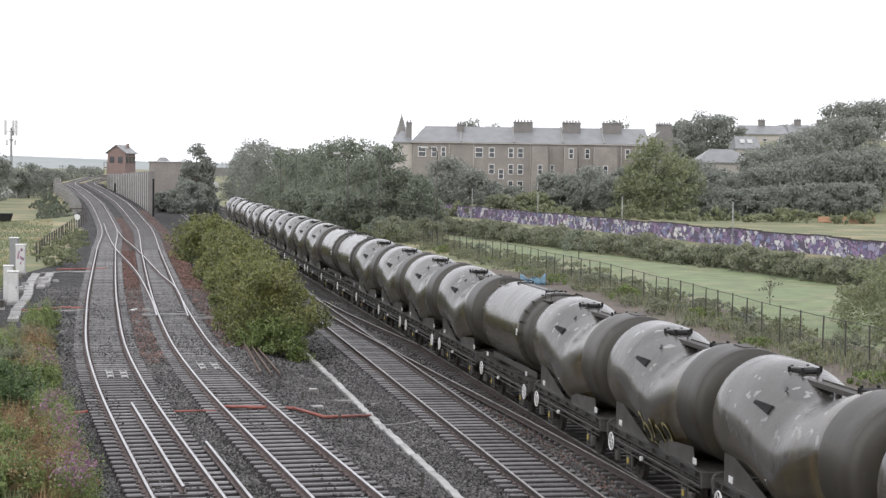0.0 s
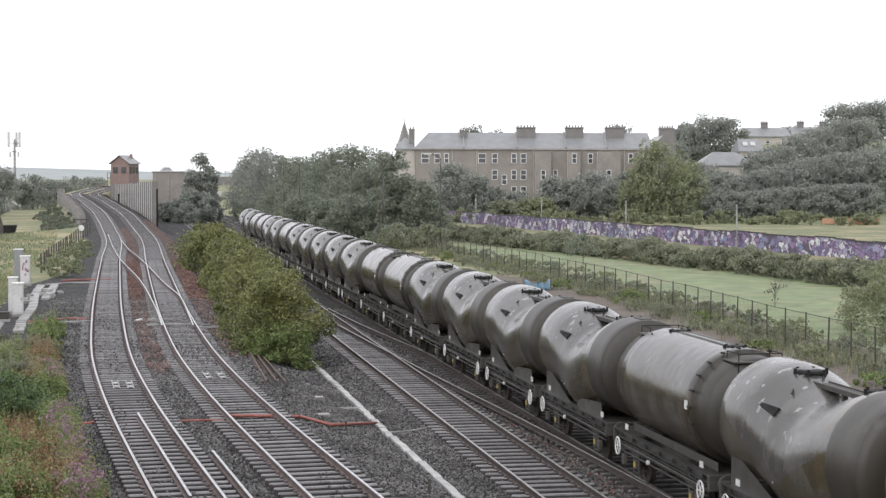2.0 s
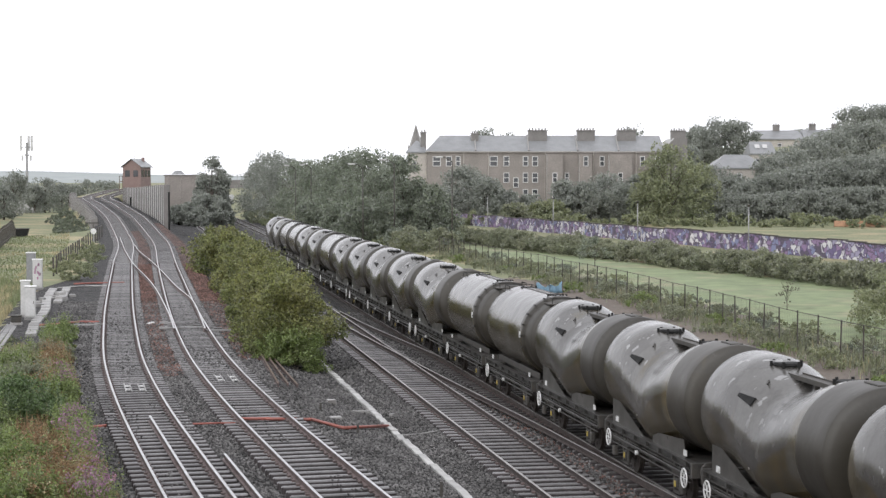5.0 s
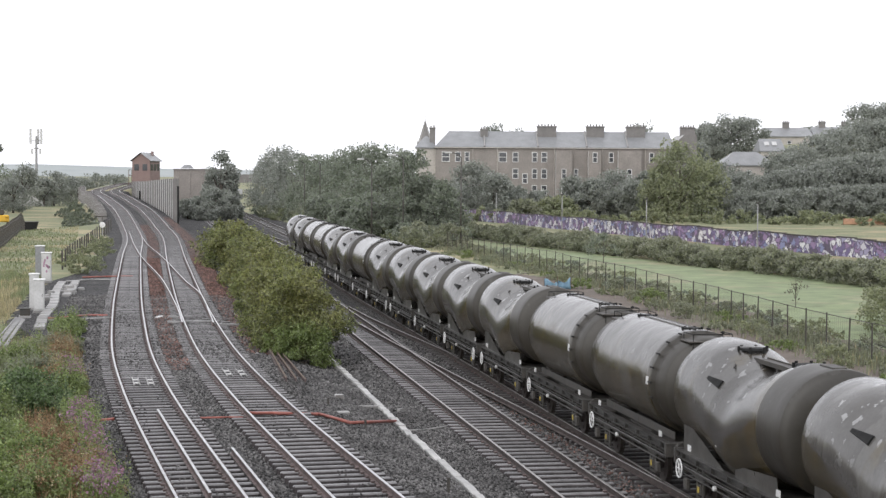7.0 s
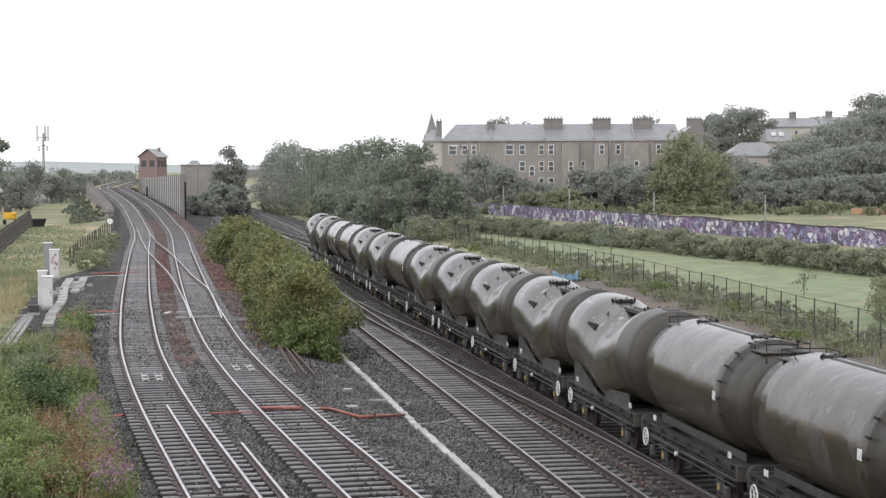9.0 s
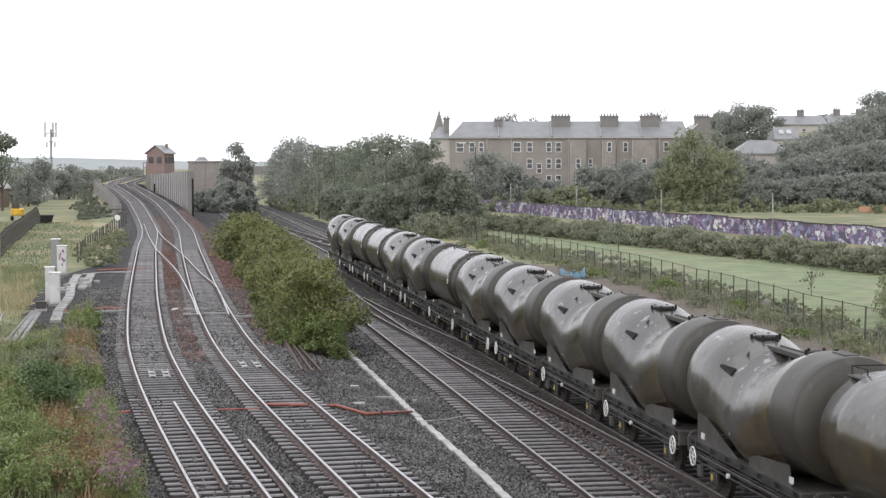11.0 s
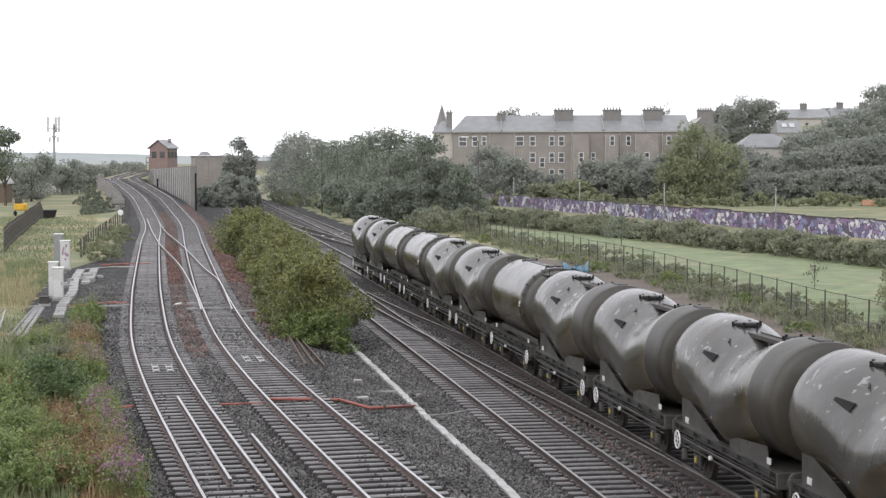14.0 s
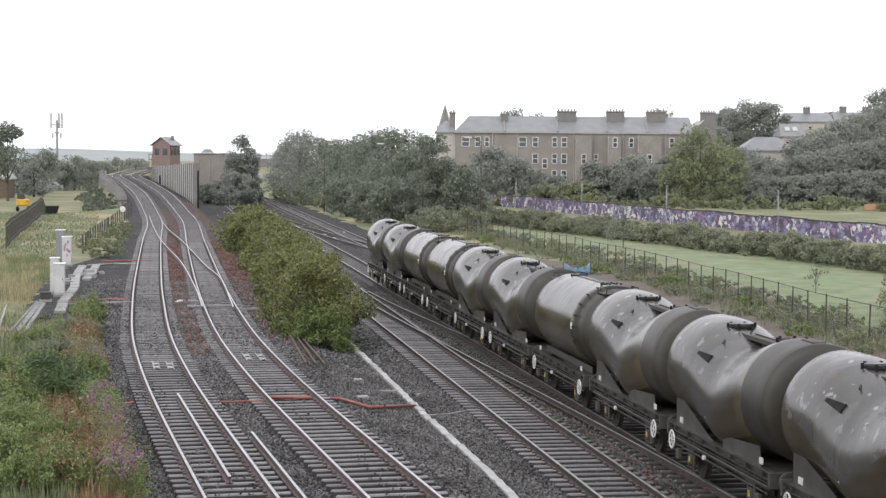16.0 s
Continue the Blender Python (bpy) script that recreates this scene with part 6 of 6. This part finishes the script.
# ---- trees and hedges ----
def woods():
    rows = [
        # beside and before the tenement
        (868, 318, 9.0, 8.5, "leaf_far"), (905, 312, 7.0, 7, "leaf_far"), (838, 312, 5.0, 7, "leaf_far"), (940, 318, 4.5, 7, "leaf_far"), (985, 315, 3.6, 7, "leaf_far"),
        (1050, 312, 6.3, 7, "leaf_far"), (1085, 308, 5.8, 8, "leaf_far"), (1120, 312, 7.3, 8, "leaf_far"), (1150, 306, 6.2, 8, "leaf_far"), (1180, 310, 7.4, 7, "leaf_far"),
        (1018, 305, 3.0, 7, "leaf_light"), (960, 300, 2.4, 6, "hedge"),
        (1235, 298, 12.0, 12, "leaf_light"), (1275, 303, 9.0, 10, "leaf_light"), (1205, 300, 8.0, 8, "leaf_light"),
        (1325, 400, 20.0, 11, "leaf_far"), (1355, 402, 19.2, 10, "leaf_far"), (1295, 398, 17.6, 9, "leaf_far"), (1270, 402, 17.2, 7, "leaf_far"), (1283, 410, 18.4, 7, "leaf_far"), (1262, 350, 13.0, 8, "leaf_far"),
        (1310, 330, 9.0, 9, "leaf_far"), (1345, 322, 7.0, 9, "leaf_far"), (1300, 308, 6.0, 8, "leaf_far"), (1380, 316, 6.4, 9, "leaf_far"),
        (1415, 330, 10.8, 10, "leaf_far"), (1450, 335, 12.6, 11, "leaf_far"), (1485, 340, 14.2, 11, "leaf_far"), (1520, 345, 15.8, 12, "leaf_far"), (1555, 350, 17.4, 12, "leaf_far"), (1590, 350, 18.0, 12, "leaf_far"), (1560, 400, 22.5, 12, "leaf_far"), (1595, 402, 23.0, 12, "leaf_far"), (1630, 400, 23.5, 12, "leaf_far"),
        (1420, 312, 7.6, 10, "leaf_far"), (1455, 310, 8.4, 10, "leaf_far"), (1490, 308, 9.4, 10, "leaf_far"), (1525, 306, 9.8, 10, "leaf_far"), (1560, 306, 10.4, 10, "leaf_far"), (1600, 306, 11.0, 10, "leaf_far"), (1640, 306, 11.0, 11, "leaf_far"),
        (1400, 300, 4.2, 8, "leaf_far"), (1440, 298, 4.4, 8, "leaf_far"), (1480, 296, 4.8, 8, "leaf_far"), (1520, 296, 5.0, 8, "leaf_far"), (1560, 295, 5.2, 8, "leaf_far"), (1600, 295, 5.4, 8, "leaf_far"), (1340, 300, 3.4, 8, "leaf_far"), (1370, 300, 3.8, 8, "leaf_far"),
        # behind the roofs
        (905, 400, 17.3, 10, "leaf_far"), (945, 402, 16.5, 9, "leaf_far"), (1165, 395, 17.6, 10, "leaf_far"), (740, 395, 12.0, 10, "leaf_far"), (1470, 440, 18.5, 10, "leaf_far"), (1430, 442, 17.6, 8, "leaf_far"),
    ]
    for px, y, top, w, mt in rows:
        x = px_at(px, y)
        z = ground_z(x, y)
        plant("tree", x, y, w, w, max(top - z, 2.0), 5200, 0.46, mt, "leafy tree on the wooded slope, greyed by painted haze" if mt == "leaf_far" else "large light green tree before the houses", "tree", 85, trunk=0.2, group="trees round the houses", base=0.03)
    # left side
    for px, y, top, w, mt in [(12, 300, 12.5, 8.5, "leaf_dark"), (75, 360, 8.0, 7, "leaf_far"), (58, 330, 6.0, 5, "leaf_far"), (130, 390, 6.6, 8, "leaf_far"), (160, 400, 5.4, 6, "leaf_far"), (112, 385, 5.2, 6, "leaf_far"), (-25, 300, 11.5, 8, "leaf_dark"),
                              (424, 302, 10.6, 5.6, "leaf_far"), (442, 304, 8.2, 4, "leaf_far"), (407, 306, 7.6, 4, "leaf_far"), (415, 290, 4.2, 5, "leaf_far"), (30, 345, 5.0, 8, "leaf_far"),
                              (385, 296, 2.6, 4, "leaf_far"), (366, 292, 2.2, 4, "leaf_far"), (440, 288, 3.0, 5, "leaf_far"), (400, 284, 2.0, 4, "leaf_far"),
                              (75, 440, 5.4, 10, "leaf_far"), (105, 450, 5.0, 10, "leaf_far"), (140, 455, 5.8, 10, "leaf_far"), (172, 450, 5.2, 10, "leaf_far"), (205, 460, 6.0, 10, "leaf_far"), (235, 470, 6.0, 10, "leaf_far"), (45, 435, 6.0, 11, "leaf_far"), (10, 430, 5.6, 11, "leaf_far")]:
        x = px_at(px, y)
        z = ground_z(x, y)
        plant("tree", x, y, w, w, max(top - z, 1.6), 3600 if px != 12 else 4200, 0.4, mt, "tree near the railway yard, paled by painted haze", "tree", 24 if px == 12 else 40, trunk=0.25, group="trees near the yard", base=0.35 if px in (12, -25) else 0.05)


woods()


def hedge():
    for k, u in enumerate(np.linspace(0, 1, 60)):
        x, y = 2.5 + 33 * u ** 0.95, 224 - 106 * u
        plant("hedge_bush", x + 0.4 * math.sin(k * 2.3), y, 4.8, 4.4, 1.75 + 0.2 * math.sin(k * 1.7) + 0.25 * math.sin(k * 0.6), 2600, 0.2, "hedge", "scrubby green hedge bush along the field", "bush", 44, group="hedge along the field", base=0.02, limbs=3)
    # scrub in front of the wooded slope
    for k in range(26):
        px = 860 + 30 * k
        y = 286 + 4 * math.sin(k * 2.0) - max(0, px - 1200) * 0.02
        plant("scrub_bush", px_at(px, y), y, 6, 5, 1.6 + 0.6 * math.sin(k * 1.3), 700, 0.4, "leaf_light", "low pale green scrub on rough grass", "bush", 16, group="scrub on the slope", base=0.0, limbs=2)
    # scrub by the chain-link fence
    for k in range(34):
        y = 60 + 3.5 * k
        x = fence_x(y) - 0.8 + 0.8 * math.sin(k * 2.7)
        plant("weed_bush", x, y, 2.0 + 0.7 * math.sin(k), 2.4, 0.65 + 0.3 * math.sin(k * 1.9), 1100, 0.11, ("leaf_light", "hedge", "leaf_green", "hedge")[k % 4], "scruffy green weeds along the chain-link fence", "weeds", 30, group="weeds along the fence", base=0.0, limbs=2)
    # taller weeds between the fence and the mown field
    for k in range(46):
        y = 62 + 2.6 * k
        x = fence_x(y) + 1.7 + 0.9 * math.sin(k * 2.1)
        plant("weed_bush", x, y, 3.0 + 0.8 * math.sin(k * 1.4), 3.2, 0.72 + 0.3 * math.sin(k * 2.3), 1800, 0.10, ("hedge", "leaf_light", "hedge", "leaf_dark")[k % 4], "tall grey-green weeds behind the chain-link fence", "weeds", 34, group="weeds behind the fence", base=0.0, limbs=2)
    n = 9000
    ys = 58 + 125 * RNG.uniform(0, 1, n) ** 1.3
    xs = np.array([fence_x(float(q)) for q in ys]) + np.where(RNG.uniform(0, 1, n) < 0.8, RNG.normal(0.7, 0.6, n), -np.abs(RNG.normal(0.2, 0.8, n)))
    keep = xs > 14.0 - 0.1578 * ys + 2.4
    xs, ys = xs[keep], ys[keep]
    dry = RNG.uniform(0, 1, len(xs)) < 0.12
    for name, sel, mt, label in (("fence_grass", ~dry, "hedge", "long grey-green grass along the fence"), ("dry_fence_grass", dry, "straw", "dry pale grass along the fence")):
        tagged(blades(name, xs[sel], ys[sel], RNG.uniform(0.2, 0.65, sel.sum()), mt, 0.025), label, "grass", kind="stuff")
    for x, y, w, h, mt in ((24.4, 90, 4.4, 2.8, "leaf_light"), (26.0, 96, 4.5, 3.2, "leaf_light"), (24.0, 83, 4.0, 2.2, "leaf_light"), (25.6, 88, 5, 3.6, "leaf_light")):
        plant("bush", x, y, w, w, h, 4200, 0.15, mt, "yellow-green bush beside the field", "bush", 34, group="bushes beside the field", base=0.02)
    plant("sapling", 15.9, 158, 3.2, 3.0, 2.6, 900, 0.18, "leaf_dark", "small leafy sapling beside the fence", "tree", 14, trunk=0.05, base=0.3)
    plant("sapling", 22.4, 107, 1.4, 1.4, 2.0, 150, 0.10, "bark", "bare thin sapling in the field", "tree", 10, trunk=0.03, base=0.3, limbs=9)
    # bushes on the left embankment
    for k in range(26):
        y = 222 + 6 * k
        x = x_of(PATH_A, y) - 3.6 - (k % 3) * 0.9
        plant("bush", x, y, 3.4, 5.5, 0.95 + 0.25 * math.sin(k * 1.3), 1800, 0.24, "leaf_dark", "dark scrub bush on the railway embankment", "bush", 20, group="embankment bushes", base=0.0, limbs=3)
    for x, y in ((-26.2, 136), (-27.6, 146), (-24.6, 127), (-28.8, 158), (-31.5, 172)):
        plant("bush", x, y, 3.4, 4.6, 1.0, 2600, 0.13, "leaf_light", "green weeds beside a timber fence", "bush", 40, group="weeds by the timber fence", base=0.0, limbs=3)


hedge()


# ---- near left bank: weeds, docks and willowherb ----
def bank():
    n = 60000
    ys = 33 + 95 * RNG.uniform(0, 1, n) ** 1.5
    off = 1.9 + np.clip((ys - 68) * 0.22, 0, 4.0) + RNG.uniform(0, 1, n) ** 1.2 * (6 + ys * 0.10)
    xs = np.array([x_of(PATH_A, float(q)) for q in ys]) - off
    patch = np.array([noise.noise((float(a) * 0.35, float(b) * 0.12, 2.0)) for a, b in zip(xs, ys)])
    hs = RNG.uniform(0.25, 0.95, n) * np.clip((off - 1.6) * 0.8, 0.25, 1.0) * np.clip(1.5 - ys / 120, 0.4, 1)
    hs = np.where((xs < -15.9) & (ys > 68) & (ys < 88), hs * 0.3, hs)
    for name, sel, mt, label in (("grass", patch < 0.02, "grass", "long green grass on the railway bank"), ("dry_grass", (patch >= 0.02) & (ys > 64), "straw", "dry straw-coloured grass on the railway bank"),
                                 ("dock_stalks", (patch >= 0.02) & (ys <= 64), "rust_plant", "russet dock and sorrel stalks on the bank")):
        tagged(blades(name, xs[sel], ys[sel], hs[sel], mt, 0.016), label, "grass", kind="stuff")
    n = 22000
    ys = RNG.uniform(112, 240, n)
    xs = np.array([x_of(PATH_A, float(q)) for q in ys]) - 6.0 - RNG.uniform(0, 1, n) * 22
    tone = np.array([noise.noise((float(a) * 0.16, float(b) * 0.05, 7.0)) for a, b in zip(xs, ys)])
    for name, sel, mt, label in (("meadow_grass", tone < 0.08, "grass", "rough green meadow grass"), ("dry_meadow_grass", tone >= 0.08, "straw", "dry tan meadow grass")):
        tagged(blades(name, xs[sel], ys[sel], RNG.uniform(0.08, 0.24, sel.sum()), mt, 0.05), label, "grass", kind="stuff")
    weeds = [
        # x, y, width, height, material, kind
        (-11.6, 52.6, 2.4, 1.6, "bramble", 0), (-10.9, 51.6, 1.6, 1.2, "bramble", 0), (-12.3, 50.5, 2.0, 1.1, "leaf_green", 0), (-9.7, 49.5, 1.6, 0.8, "leaf_green", 0), (-12.8, 56.5, 2.2, 1.0, "leaf_green", 0),
        (-10.6, 57.5, 1.5, 0.8, "leaf_green", 0), (-9.3, 42.0, 2.2, 1.2, "leaf_green", 0), (-10.5, 43.5, 2.4, 1.3, "leaf_green", 0), (-8.4, 38.5, 2.2, 1.1, "leaf_green", 0), (-9.9, 39.5, 2.2, 1.3, "leaf_green", 0), (-11.3, 46.5, 2.2, 1.1, "leaf_green", 0),
        (-8.3, 46.4, 1.3, 0.7, "leaf_green", 0), (-13.6, 62.0, 2.4, 0.9, "hedge", 0), (-15.0, 66.5, 2.6, 0.8, "leaf_green", 0), (-13.9, 74.0, 2.2, 0.9, "leaf_green", 0), (-14.4, 70.6, 2.2, 0.8, "hedge", 0), (-15.4, 79.6, 1.7, 0.9, "leaf_green", 0),
        (-8.0, 41.4, 1.5, 0.9, "rust_plant", 1), (-7.2, 38.8, 1.7, 0.9, "rust_plant", 1), (-8.8, 44.4, 1.4, 0.9, "rust_plant", 1), (-11.8, 61.0, 1.8, 0.8, "rust_plant", 1), (-12.6, 67.0, 1.8, 0.8, "rust_plant", 1), (-7.0, 40.8, 1.2, 0.7, "rust_plant", 1), (-10.2, 47.6, 1.2, 0.7, "rust_plant", 1), (-14.2, 70, 1.6, 0.7, "rust_plant", 1),
        (-8.9, 40.2, 1.8, 1.0, "rust_plant", 1), (-8.2, 38.0, 1.8, 1.0, "rust_plant", 1), (-9.2, 42.6, 1.6, 0.9, "rust_plant", 1), (-9.9, 45.6, 1.5, 0.9, "rust_plant", 1), (-9.0, 37.5, 1.7, 1.1, "leaf_green", 0), (-11.0, 41.0, 2.4, 1.2, "leaf_green", 0), (-12.0, 43.0, 2.6, 1.2, "leaf_green", 0), (-13.2, 47.5, 2.6, 1.1, "leaf_green", 0), (-14.6, 52.0, 2.6, 1.0, "hedge", 0), (-14.8, 57.0, 2.8, 0.9, "leaf_green", 0), (-16.5, 61.0, 2.8, 0.8, "hedge", 0),
        (-8.9, 48.3, 1.2, 1.0, "leaf_green", 2), (-7.8, 45.2, 1.1, 1.0, "leaf_green", 2), (-7.4, 43.3, 1.1, 0.9, "leaf_green", 2), (-6.3, 38.8, 1.3, 1.0, "leaf_green", 2), (-6.0, 37.3, 1.2, 1.0, "leaf_green", 2), (-9.9, 58.8, 1.1, 0.9, "leaf_green", 2), (-8.2, 47.0, 1.0, 0.9, "leaf_green", 2), (-10.7, 62.5, 1.2, 0.8, "leaf_green", 2), (-6.8, 42.0, 0.9, 0.8, "leaf_green", 2), (-9.4, 50.6, 1.0, 0.9, "leaf_green", 2),
    ]
    names = (("nettle_clump", "lush green nettles and brambles on the bank", "weeds"), ("dock_plant", "russet-brown seeding dock plant on the bank", "weeds"), ("willowherb", "pink flowering willowherb on the bank", "flowers"))
    for x, y, w, h, mt, k in weeds:
        name, label, cat = names[k]
        x = min(x, x_of(PATH_A, y) - 2.0 - 0.42 * w)
        root = plant(name, x, y, w, w, h, int(3400 * w) if k == 0 else 5000 if k == 1 else 1800, 0.07 if k == 0 else 0.045 if k == 1 else 0.055, mt, label, cat, 60, group=cat + " on the bank", base=0.0, limbs=5, shoots=160)
        if k == 2:
            pts = clump_points(w * 0.9, w * 0.9, h * 1.25, 420, 24, 0.62)
            part("blossom", leaf_mesh("blossom", pts, RNG.uniform(0.6, 1.3, len(pts)) * 0.07, "pink"), None, root, "pink flower spikes")
        if k == 1:
            pts = clump_points(w * 0.8, w * 0.8, h * 1.15, 300, 18, 0.5)
            tagged(part("seed_spray", leaf_mesh("seed_spray", pts, RNG.uniform(0.6, 1.3, len(pts)) * 0.05, "straw"), None, root), kind="stuff")


bank()


def motions():
    """The train rolls towards the bridge and slows; its wheelsets turn with it."""
    times = [k / 4 for k in range(65)]
    turns = [k / 15 for k in range(241)]
    for number, wagon in WAGON.items():
        walk(wagon, [(t, on_track(wagon_place(number, t))) for t in times])
        for axle in wagon.children:
            if axle.name.startswith("wheelset"):
                x, y, z = axle.location
                walk(axle, [(t, pose(x, y, z, math.degrees((wagon_place(1, 0) - wagon_place(1, t)) / 0.46))) for t in turns])


motions()
